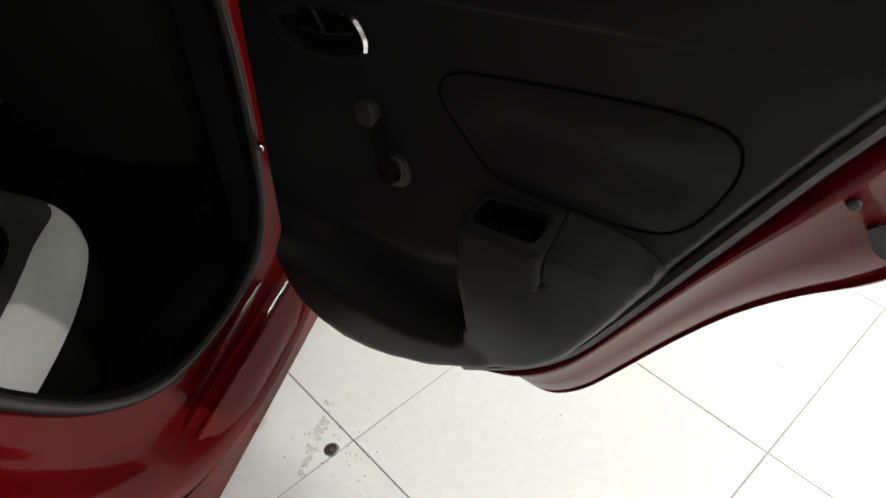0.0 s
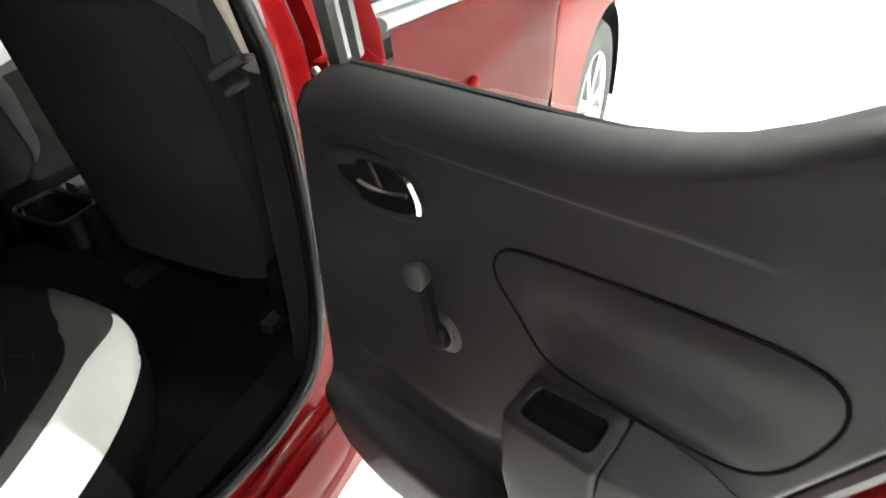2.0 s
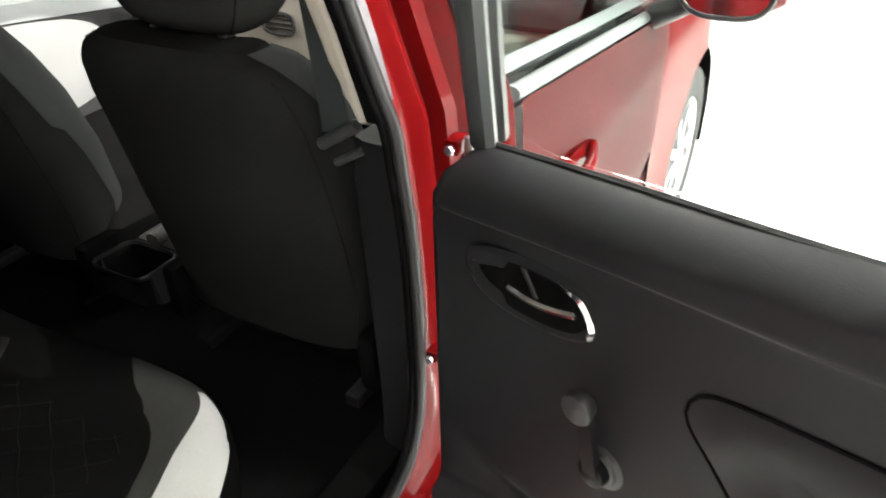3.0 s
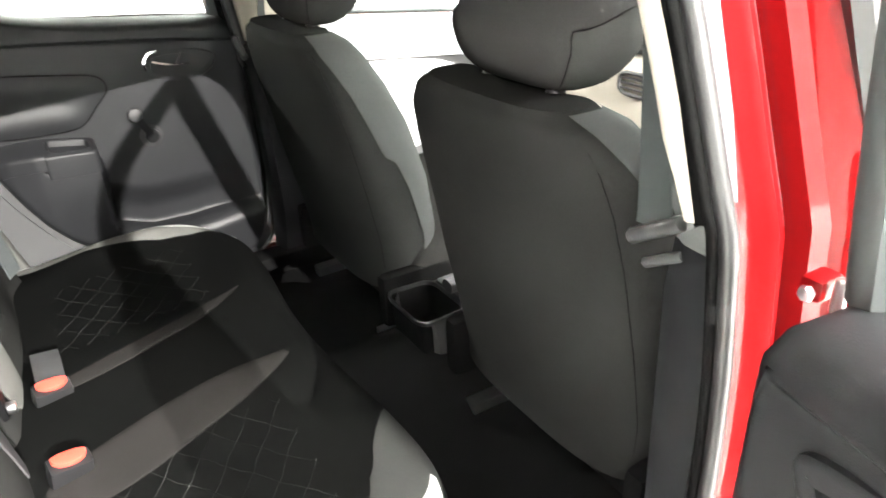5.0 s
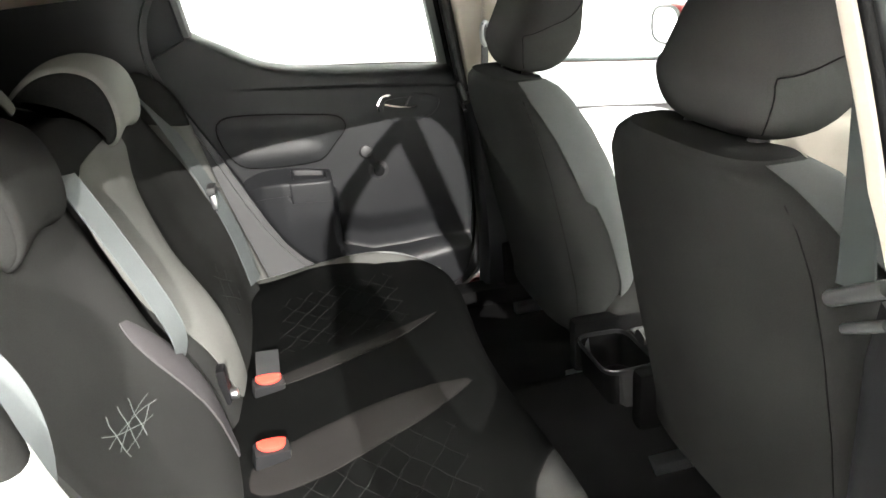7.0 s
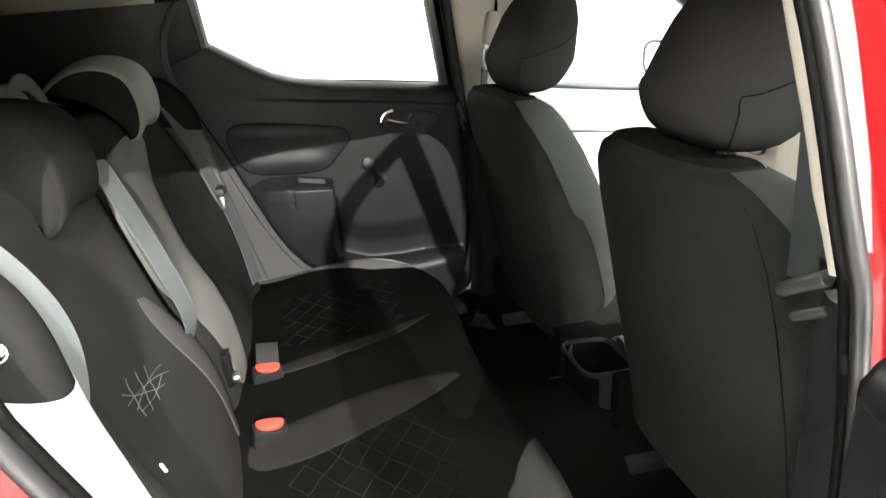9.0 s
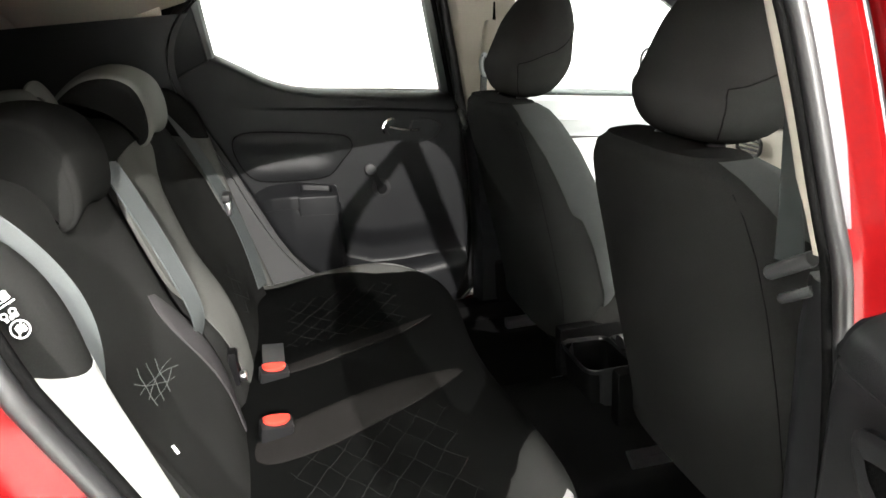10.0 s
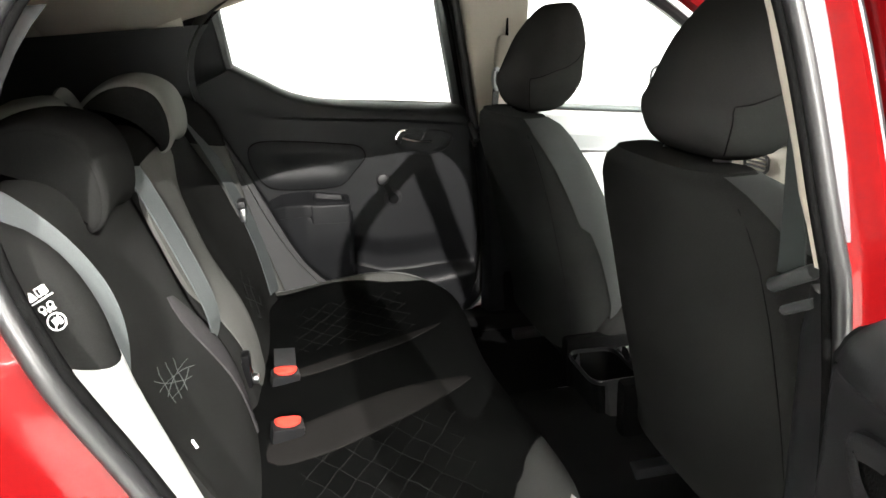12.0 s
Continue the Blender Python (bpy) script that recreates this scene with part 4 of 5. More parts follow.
front_door(-1, "closed red front door with mirror, outside view")
front_door(1, "closed front door with light grey inner trim")

WHEEL_X = 1.49


def fender(s):
    rows = []
    for a in np.linspace(-0.25, math.pi + 0.25, 40):
        r = []
        for k in range(9):
            t = k / 8
            x, z = WHEEL_X + 0.335 * math.cos(a), 0.30 + 0.335 * math.sin(a)
            ex = WHEEL_X + max(-0.53, min(0.55, 0.9 * math.cos(a)))
            ez = min(0.90 - 0.10 * smooth(1.0, 2.0, ex), 0.30 + 1.2 * max(0, math.sin(a)) ** 0.7 + 0.0)
            x2, z2 = x + (ex - x) * t, max(0.2, z + (ez - z) * t)
            r.append((x2, s * (0.800 + 0.012 * (1 - t) ** 2 - 0.16 * smooth(1.5, 2.15, x2) - 0.10 * smooth(0.75, 0.95, z2)), z2))
        rows.append(r)
    part("fender", grid(rows), RED, car, "glossy red front fender")
    rows = [[(WHEEL_X + 0.335 * math.cos(a), s * y, 0.30 + 0.335 * math.sin(a)) for y in (0.80, 0.55)] for a in np.linspace(-0.25, math.pi + 0.25, 30)]
    part("wheel_arch", grid(rows), CARPET, car)


fender(-1)
fender(1)


def hood():
    rows = [[(x, y, lerp([(1.05, 0.93), (1.5, 0.87), (1.95, 0.76), (2.15, 0.60), (2.2, 0.3)], x) - 0.10 * (abs(y) / 0.70) ** 3) for y in np.linspace(-0.70, 0.70, 17)] for x in (1.05, 1.2, 1.4, 1.6, 1.8, 1.95, 2.08, 2.15, 2.19, 2.2)]
    part("hood", grid(rows), RED, car, "glossy red hood")
    rows = [[(x, y * (1 - 0.1 * smooth(0.4, 1.2, 1.6 - x)), lerp([(0.42, 1.385), (0.8, 1.16), (1.15, 0.93)], x)) for y in np.linspace(-0.66, 0.66, 9)] for x in (0.42, 0.6, 0.8, 1.0, 1.15)]
    g = part("windscreen", grid(rows), GLASS, car, "clear windscreen")
    g.visible_shadow = False
    for s in (-1, 1):
        part("a_pillar", tube([(0.40, s * 0.62, 1.375), (0.62, s * 0.655, 1.24), (0.85, s * 0.685, 1.09), (1.12, s * 0.715, 0.90)], 0.032, seg=8), RED, car)
    def dash(sect, name, mt, lab):
        ys = np.linspace(-0.66, 0.66, 31)
        bow = lambda y: 0.03 * (y / 0.66) ** 2
        part(name, grid([[(x + bow(y), y, z + 0.012 * math.cos(5 * y)) for x, z in sect] for y in ys]), mt, car, lab)
    dash([(0.722, 0.862), (0.716, 0.874), (0.722, 0.900), (0.75, 0.925), (0.82, 0.94), (0.95, 0.95), (1.15, 0.93)], "dashboard", BLACK, "black dashboard top")
    dash([(0.80, 0.52), (0.76, 0.60), (0.735, 0.70), (0.728, 0.78), (0.728, 0.845), (0.734, 0.858), (0.75, 0.862)], "lower_dashboard", BEIGE, "beige lower dashboard")
    for y in (-0.42, -0.12, 0.12, 0.46):
        v = part("air_vent", tube([(0.724, y + 0.05 * math.copysign(abs(math.cos(a)) ** 0.6, math.cos(a)), 0.80 + 0.026 * math.copysign(abs(math.sin(a)) ** 0.6, math.sin(a))) for a in np.linspace(0, 2 * math.pi, 25)[:-1]], 0.005, True, 8), BLACK, car, "black air vent")
        for dz in (-0.012, 0.0, 0.012):
            part("slat", block((0.722, y - 0.047, 0.798 + dz), (0.732, y + 0.047, 0.802 + dz), 0.001), BLACK, v)


hood()


def wheel(x, s):
    y = s * 0.785
    prof = [(0.19, 0.0), (0.215, 0.012), (0.25, 0.014), (0.275, 0.008), (0.29, -0.015), (0.292, -0.09), (0.29, -0.165), (0.27, -0.185), (0.19, -0.18)]
    rows = [[(x + r * math.cos(a), y + s * h, 0.292 + r * math.sin(a)) for r, h in prof] for a in np.linspace(0, 2 * math.pi, 49)[:-1]]
    w = part("wheel", grid(rows, closed_u=True), TYRE, car, "black tyre on a silver alloy rim")
    prof = [(0.19, 0.004), (0.185, 0.008), (0.178, 0.004), (0.172, -0.03), (0.165, -0.10)]
    rows = [[(x + r * math.cos(a), y + s * h, 0.292 + r * math.sin(a)) for r, h in prof] for a in np.linspace(0, 2 * math.pi, 49)[:-1]]
    rim = part("rim", grid(rows, closed_u=True), ALLOY, w, "silver alloy rim")
    part("hub_cap", rod((x, y - s * 0.03, 0.292), (x, y + s * 0.008, 0.292), 0.045, 0.035, 24, 0.006), ALLOY, w)
    for k in range(7):
        a = 2 * math.pi * k / 7
        d = Vector((math.cos(a), 0, math.sin(a)))
        n = Vector((-d.z, 0, d.x))
        rings = []
        for r, hw, h in ((0.03, 0.018, 0.0), (0.10, 0.015, -0.004), (0.178, 0.024, -0.004)):
            c = Vector((x, y + s * h, 0.292)) + d * r
            rings.append([c - n * hw, c + n * hw, c + n * hw * 0.7 - Vector((0, s * 0.03, 0)), c - n * hw * 0.7 - Vector((0, s * 0.03, 0))])
        part("spoke", loft(rings), ALLOY, w)
    part("brake_disc", rod((x, y - s * 0.10, 0.292), (x, y - s * 0.085, 0.292), 0.13, seg=32, bevel=0.003), STEEL, w)


wheel(WHEEL_X, -1)
wheel(WHEEL_X, 1)
wheel(-1.02, -1)
wheel(-1.02, 1)


def tail():
    """Plain closing panels at the rear of the car."""
    rows = [[(lerp([(0.35, -1.62), (0.6, -1.63), (0.85, -1.60), (1.0, -1.56), (1.27, -1.44)], z) + 0.05 * (abs(y) / 0.64) ** 3, y, z) for y in np.linspace(-0.645, 0.645, 13)] for z in np.linspace(0.35, 0.98, 8)]
    part("tailgate", grid(rows), RED, car, "glossy red tailgate")
    rows = [[(lerp([(0.98, -1.565), (1.27, -1.44)], z) + 0.05 * (abs(y) / 0.64) ** 3, y * (1 - 0.12 * (z - 0.98)), z) for y in np.linspace(-0.645, 0.645, 13)] for z in np.linspace(0.98, 1.27, 5)]
    part("rear_glass", grid(rows), GLOSS, car, "dark rear window")


tail()


# ---- front seats ----
def front_seat(cy, label, ahead, lift, wide, cloth):
    s = thing("front_seat", label, "car seat", (0.30, cy, 0.34), "front seats")
    k = math.copysign(1, cy)
    # back: sections by height: back edge x, half width, depth
    tab = [(0.50, 0.060, 0.215, 0.12), (0.58, 0.045, 0.225, 0.16), (0.70, 0.020, 0.228, 0.17), (0.82, -0.002, 0.225, 0.155), (0.90, -0.018, 0.220, 0.13), (0.955, -0.028, 0.205, 0.105), (0.985, -0.030, 0.178, 0.085), (1.0, -0.024, 0.14, 0.055)]
    rings = []
    for z in np.concatenate([np.linspace(0.47, 0.95, 22), np.linspace(0.96, 1.003, 9)]):
        x0, hw, dp = (float(np.interp(z, [r[0] for r in tab], [r[i] for r in tab])) for i in (1, 2, 3))
        ring = []
        n = 48
        for i in range(n):
            a = 2 * math.pi * i / n
            u, v = math.cos(a), math.sin(a)
            yy = hw * math.copysign(abs(v) ** 0.62, v)
            if u < 0:   # rear face, gently bowed
                xx = x0 + dp * 0.42 - (dp * 0.42 + 0.035) * abs(u) ** 0.62
            else:       # front face, bolsters stand out
                bol = 0.55 + 0.45 * smooth(0.45, 0.8, abs(yy) / max(hw, 1e-3))
                xx = x0 + dp * 0.42 + dp * 0.58 * abs(u) ** 0.55 * bol
            ring.append((xx, cy + yy, z))
        rings.append(ring)
    back = part("backrest", loft(rings), cloth, s, "black fabric backrest")
    # grey panels on the bolsters, standing a hair proud, wrapped round the flank
    for sd in (-1, 1):
        rows = []
        for z in np.linspace(0.53, 1.0, 34):
            x0, hw, dp = (float(np.interp(z, [r[0] for r in tab], [r[i] for r in tab])) for i in (1, 2, 3))
            a0 = lerp([(0.53, 60), (0.75, 38), (0.90, 42), (1.0, 52)], z)
            a1 = lerp([(0.53, 82), (0.80, 84 + wide), (0.86, 86 + wide), (0.90, 88 + wide), (0.94, 92 + wide), (0.97, 97 + wide), (1.0, 104)], z)
            row = []
            for a in np.linspace(radians(a0), radians(a1), 12):
                u, v = math.cos(a), math.sin(a)
                yy = hw * v ** 0.62
                if u < 0:
                    xx = x0 + dp * 0.42 - (dp * 0.42 + 0.035) * abs(u) ** 0.62 - 0.005
                else:
                    bol = 0.55 + 0.45 * smooth(0.45, 0.8, yy / hw)
                    xx = x0 + dp * 0.42 + dp * 0.58 * u ** 0.55 * bol + 0.004
                row.append((xx, cy + sd * (yy + 0.004), z))
            rows.append(row)
        part("bolster_panel", grid(rows), FRONTGREY, back, "grey fabric bolster")
    # seam line round the rear shell
    for sd in (-1, 1):
        seam = []
        for z in np.linspace(0.52, 0.97, 20):
            x0, hw, dp = (float(np.interp(z, [r[0] for r in tab], [r[i] for r in tab])) for i in (1, 2, 3))
            v = 0.90
            u = math.sqrt(1 - v * v)
            seam.append((x0 + dp * 0.42 - (dp * 0.42 + 0.035) * u ** 0.62 - 0.0005, cy + sd * hw * v ** 0.62, z))
        part("seam", tube(seam, 0.0008, seg=5), CARPET, back)
    # head rest
    hr = []
    for t in (0.5 - 0.5 * np.cos(np.linspace(0, math.pi, 30))):
        z = 1.004 + 0.229 * t
        e = max(0.0, 1 - abs(2 * t - 1) ** 5) ** 0.5
        hw = lerp([(0, 0.124), (0.25, 0.140), (0.6, 0.124), (1, 0.086)], t) * (0.55 + 0.45 * e)
        hd = lerp([(0, 0.064), (0.3, 0.082), (0.7, 0.066), (1, 0.038)], t) * (0.35 + 0.65 * e)
        xc = lerp([(0, 0.036), (0.3, 0.050), (0.7, 0.078), (1, 0.100)], t)
        hr.append(superring((xc, cy, z), (1, 0, 0), (0, 1, 0), hd, hw, 2.7, 40))
    head = part("headrest", loft(hr), LITHEADBLACK, s, "black fabric head restraint")
    def cover(t, a, grow):
        z = 1.004 + 0.229 * t
        e = max(0.0, 1 - abs(2 * t - 1) ** 5) ** 0.5
        hw = lerp([(0, 0.124), (0.25, 0.140), (0.6, 0.124), (1, 0.086)], t) * (0.55 + 0.45 * e)
        hd = lerp([(0, 0.064), (0.3, 0.082), (0.7, 0.066), (1, 0.038)], t) * (0.35 + 0.65 * e)
        xc = lerp([(0, 0.036), (0.3, 0.050), (0.7, 0.078), (1, 0.100)], t)
        u, v = math.cos(a), math.sin(a)
        return xc + (hd + grow) * math.copysign(abs(u) ** (2 / 2.7), u), (hw + grow) * v ** (2 / 2.7), z

    for sd in (-1, 1):
        rows, line = [], []
        for a in np.linspace(radians(20), radians(128), 22):
            top = lerp([(0.35, 0.68), (0.8, 0.585), (1.2, 0.485), (1.5, 0.42), (1.8, 0.368), (2.0, 0.343), (2.24, 0.330)], a)
            col = []
            for t in np.linspace(0.05, top, 10):
                x, y, z = cover(t, a, 0.0012)
                col.append((x, cy + sd * y, z))
            rows.append(col)
            line.append(col[-1])
        part("side_panel", grid(rows), SIDECLOTH, head, "dark grey fabric side panel")
        part("seam", tube(line + rows[-1][::-1][1:], 0.0009, seg=6), CARPET, head)
    for sd in (-0.065, 0.065):
        st = part("post", rod((0.018, cy + sd, 0.95), (0.034, cy + sd, 1.04), 0.0055, seg=14), CHROME, s, "chrome headrest post")
        part("post_collar", rod((0.014, cy + sd, 0.992), (0.020, cy + sd, 1.008), 0.014, 0.011, 16, 0.003), BLACK, st)
    # cushion and base
    cu = []
    for x in np.linspace(0.10, 0.58, 14):
        t = (x - 0.10) / 0.48
        h = 0.085 * (1 - abs(2 * t - 1) ** 6) ** 0.5 + 0.02
        zc = 0.49 + 0.03 * t
        cu.append([(x, cy + 0.245 * math.copysign(abs(math.cos(a)) ** 0.6, math.cos(a)), zc + h * math.copysign(abs(math.sin(a)) ** 0.7, math.sin(a))) for a in np.linspace(0, 2 * math.pi, 33)[:-1]])
    part("seat_cushion", loft(cu), FABRIC, s, "black fabric seat cushion")
    part("seat_base", block((0.12, cy - 0.20, 0.34), (0.54, cy + 0.20, 0.43), 0.02), CARPET, s)
    for sd in (-1, 1):
        part("side_cover", block((0.03, cy + sd * 0.228 - 0.018, 0.40), (0.42, cy + sd * 0.228 + 0.018, 0.52), 0.014), CARPET, s)
        part("rail", block((0.04, cy + sd * 0.18 - 0.015, 0.335), (0.60, cy + sd * 0.18 + 0.015, 0.36), 0.003), STEEL, s)
    s.location += Vector((ahead, 0, lift))
    return s


front_seat(-0.333, "black fabric passenger seat with grey bolsters beside the open door", 0.026, 0.005, 0, FABRIC)
front_seat(0.350, "black fabric driver seat with grey bolsters", 0.0, 0.0, 7, LITDRIVERCLOTH)


# ---- centre console behind the front seats ----
def console():
    c = thing("centre_console", "black plastic centre console with an open rear bin", "console", (0.12, 0, 0.40))
    o = resample(chaikin([(0.024, -0.064), (0.024, 0.080), (0.12, 0.072), (0.62, 0.07), (0.62, -0.07), (0.11, -0.072)], 1), 60)
    rows = []
    for z, g, dx in ((0.36, 0.008, 0.02), (0.42, 0.004, 0.012), (0.47, 0.0, 0.004), (0.500, 0.0, 0.0)):
        rows.append([(x + dx, y, z) for x, y in offset2d(o, g)])
    part("body", grid(rows, closed_v=True), BLACK, c)
    part("top", block((0.128, -0.068, 0.47), (0.60, 0.066, 0.512), 0.012), BLACK, c)
    b = resample(chaikin([(0.020, -0.066), (0.020, 0.008), (0.020, 0.082), (0.07, 0.079), (0.126, 0.074), (0.126, 0.0), (0.126, -0.066), (0.07, -0.066)], 2), 60)
    pl = lambda x, y, h: (x, y, 0.506 + h)
    part("bin_rim", grid([[pl(x, y, h) for x, y in offset2d(b, g)] for g, h in ((0.001, -0.008), (0.0015, 0.000), (0.0, 0.002), (-0.002, 0.0015), (-0.004, -0.006))], closed_v=True), GLOSS, c, "black bin with a thin rim")
    part("bin_wall", grid([[pl(x, y, h) for x, y in offset2d(b, g)] for g, h in ((-0.004, -0.006), (-0.008, -0.09))], closed_v=True), CARPET, c)
    part("bin_floor", slab(offset2d(b, -0.009), pl, -0.10, -0.088), CARPET, c)
    part("lever", loft([superring((x, 0.0, 0.525), (0, 1, 0), (0, 0, 1), 0.018, 0.014, 2.4, 16) for x in np.linspace(0.12, 0.34, 6)]), BLACK, c)


console()


# ---- rear bench ----
def bench():
    b = thing("rear_bench", "black and grey fabric rear bench with quilted panels", "car seat", (-0.45, 0, 0.36))
    W = 0.60

    def top(x, y):
        """Height of the seating surface."""
        t = (x + 0.64) / 0.47
        z = 0.535 + 0.028 * smooth(0.0, 0.75, t) + 0.012 * (1 - abs(y / W) ** 2)
        z += 0.014 * math.exp(-((abs(y) - 0.53) / 0.045) ** 2) * smooth(0.1, 0.4, t)
        for yc in (-0.30, 0.30):
            z -= 0.014 * math.exp(-((y - yc) / 0.15) ** 4) * smooth(1.0, 0.6, t)
        return z

    half = [(0.0, -0.186), (0.08, -0.184), (0.16, -0.177), (0.24, -0.168), (0.31, -0.162), (0.38, -0.161), (0.43, -0.168), (0.475, -0.190), (0.512, -0.222), (0.544, -0.265), (0.578, -0.340), (0.600, -0.430), (0.610, -0.52), (0.614, -0.62), (0.615, -0.70)]
    line = chaikin([(x, -y) for y, x in half[::-1]] + [(x, y) for y, x in half[1:]], 1, False)
    line = resample(line, 150, False)
    L = np.array(line)
    tan = np.gradient(L, axis=0)
    tan /= np.linalg.norm(tan, axis=1)[:, None]
    nor = np.stack([tan[:, 1], -tan[:, 0]], 1)

    def crown(x, y):
        """Height with the edge rolled down near the outline."""
        d = float(np.min(np.hypot(L[:, 0] - x, L[:, 1] - y)))
        return top(x, y) - 0.024 * (1 - min(1.0, d / 0.045)) ** 2

    rows = []
    for q in (0.0, 0.004, 0.010, 0.018, 0.028, 0.040, 0.055, 0.075, 0.1, 0.14, 0.19, 0.25, 0.32, 0.40, 0.47):
        ring = []
        for i in range(len(L)):
            x = L[i, 0] - nor[i, 0] * min(q, 0.075)
            y = L[i, 1] - nor[i, 1] * min(q, 0.075)
            if q > 0.075:
                k = (q - 0.075) / (0.47 - 0.075)
                x, y = x + (-0.70 - x) * k, y
            x = max(x, -0.70)
            ring.append((x, y, crown(x, y)))
        rows.append(ring)
    skirt = []
    for d, dz in ((0.0, -0.19), (0.012, -0.12), (0.017, -0.07), (0.016, -0.040), (0.011, -0.020), (0.005, -0.007)):
        skirt.append([(L[i, 0] + nor[i, 0] * d, L[i, 1] + nor[i, 1] * d, crown(*L[i]) + dz) for i in range(len(L))])
    cush = part("cushion", grid(skirt + rows), SHADEDCUSHION, b, "black fabric seat cushion")

    def patch(name, outline, mt, h=0.0022, label="", n=40, close=3):
        """A fabric inset laid over the cushion from an outline of (x, y)."""
        o = resample(chaikin(outline, 2), n)
        c = np.mean(np.array(o), axis=0)
        rings = []
        for t, hh in ((0, -0.004), (0.0, h * 0.6), (0.06, h), (0.3, h), (0.55, h), (0.8, h), (0.96, h)):
            rings.append([(c[0] + (x - c[0]) * (1 - t), c[1] + (y - c[1]) * (1 - t), top(c[0] + (x - c[0]) * (1 - t), c[1] + (y - c[1]) * (1 - t)) * 1.0 + hh) for x, y in o])
        return part(name, loft(rings), mt, cush, label)

    patch("insert", [(-0.60, 0.040), (-0.487, 0.048), (-0.397, 0.072), (-0.325, 0.092), (-0.235, 0.172), (-0.250, 0.165), (-0.321, 0.126), (-0.405, 0.108), (-0.485, 0.092), (-0.60, 0.070)], CHARCOAL, label="charcoal wedge between the places")
    patch("insert", [(-0.61, -0.224), (-0.504, -0.217), (-0.42, -0.190), (-0.308, -0.152), (-0.222, -0.088), (-0.26, -0.086), (-0.357, -0.088), (-0.458, -0.104), (-0.545, -0.126), (-0.61, -0.150)], CHARCOAL, label="charcoal wedge between the places")
    for sd in (-1, 1):
        ids = [i for i in range(len(L)) if L[i, 1] * sd > 0.425 and L[i, 0] > -0.66]
        ids.sort(key=lambda i: L[i, 1] * sd - L[i, 0])
        n = len(ids)
        pale = []
        for k, i in enumerate(ids):
            u = k / (n - 1)
            wid = 0.036 * smooth(-0.05, 0.30, u) + 0.004
            def on(q):
                x, y = L[i, 0] - nor[i, 0] * q, L[i, 1] - nor[i, 1] * q
                return (x, y, crown(x, y) + 0.0022)
            low = lerp([(0, 0.006), (0.06, 0.026), (0.2, 0.038), (1, 0.036)], u)
            row = [on(wid * v) for v in (1, 0.8, 0.6, 0.4, 0.2, 0.08, 0)]
            for d, dz in ((0.006, -0.007), (0.012, -0.020), (0.017, -0.040), (0.0185, -0.055)):
                f = low / 0.055
                row.append((L[i, 0] + nor[i, 0] * (d * f + 0.0015), L[i, 1] + nor[i, 1] * (d * f + 0.0015), crown(*L[i]) + dz * f))
            pale.append(row)
        part("side_bolster", grid(pale), LIGHTGREY, cush, "light grey fabric outer bolster")
        ids = [i for i in range(len(L)) if L[i, 1] * sd > (0.275 if sd < 0 else 0.44) and L[i, 0] > -0.66]
        ids.sort(key=lambda i: L[i, 1] * sd - L[i, 0])
        grey, s = [], 0.0
        for k, i in enumerate(ids):
            if k:
                s += float(np.hypot(*(L[i] - L[ids[k - 1]])))
            wid = lerp([(0, 0.003), (0.075, 0.060), (0.15, 0.084), (0.22, 0.082), (0.36, 0.075), (0.60, 0.055)], s)
            low = lerp([(0, 0.002), (0.05, 0.008), (0.12, 0.012), (1, 0.012)], s)
            row = []
            for v in np.linspace(1, 0, 9):
                x, y = L[i, 0] - nor[i, 0] * wid * v, L[i, 1] - nor[i, 1] * wid * v
                row.append((x, y, crown(x, y) + 0.0014))
            row.append((L[i, 0] + nor[i, 0] * (0.0008 + low * 0.6), L[i, 1] + nor[i, 1] * (0.0008 + low * 0.6), crown(*L[i]) - low * 0.9))
            grey.append(row)
        # same strip cloth at both ends; near one darkened, its shade in the colour
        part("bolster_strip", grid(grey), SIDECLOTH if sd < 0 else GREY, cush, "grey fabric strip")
    # quilting threads
    for yc in (-0.30, 0.30):
        for k in range(-6, 7):
            for sgn in (-1, 1):
                pts = []
                for t in np.linspace(-0.2, 0.2, 41):
                    x, y = -0.42 + k * 0.05 + sgn * t * 0.72, yc + t
                    edge_y = lerp([(-0.6, 0.10), (-0.42, 0.095 if yc > 0 else 0.125), (-0.275, 0.155)], x)
                    if -0.56 < x < -0.285 and abs(y - yc) < 0.135 and abs(y) > edge_y + 0.03:
                        pts.append((x + 0.0017 * math.sin(95 * t + 2.1 * k) + 0.0008 * math.sin(230 * t + k), y, top(x, y) + 0.0004))
                if len(pts) > 2:
                    part("stitching", tube(pts, 0.0006, seg=4), THREAD, cush)
    return b


rear_bench = bench()


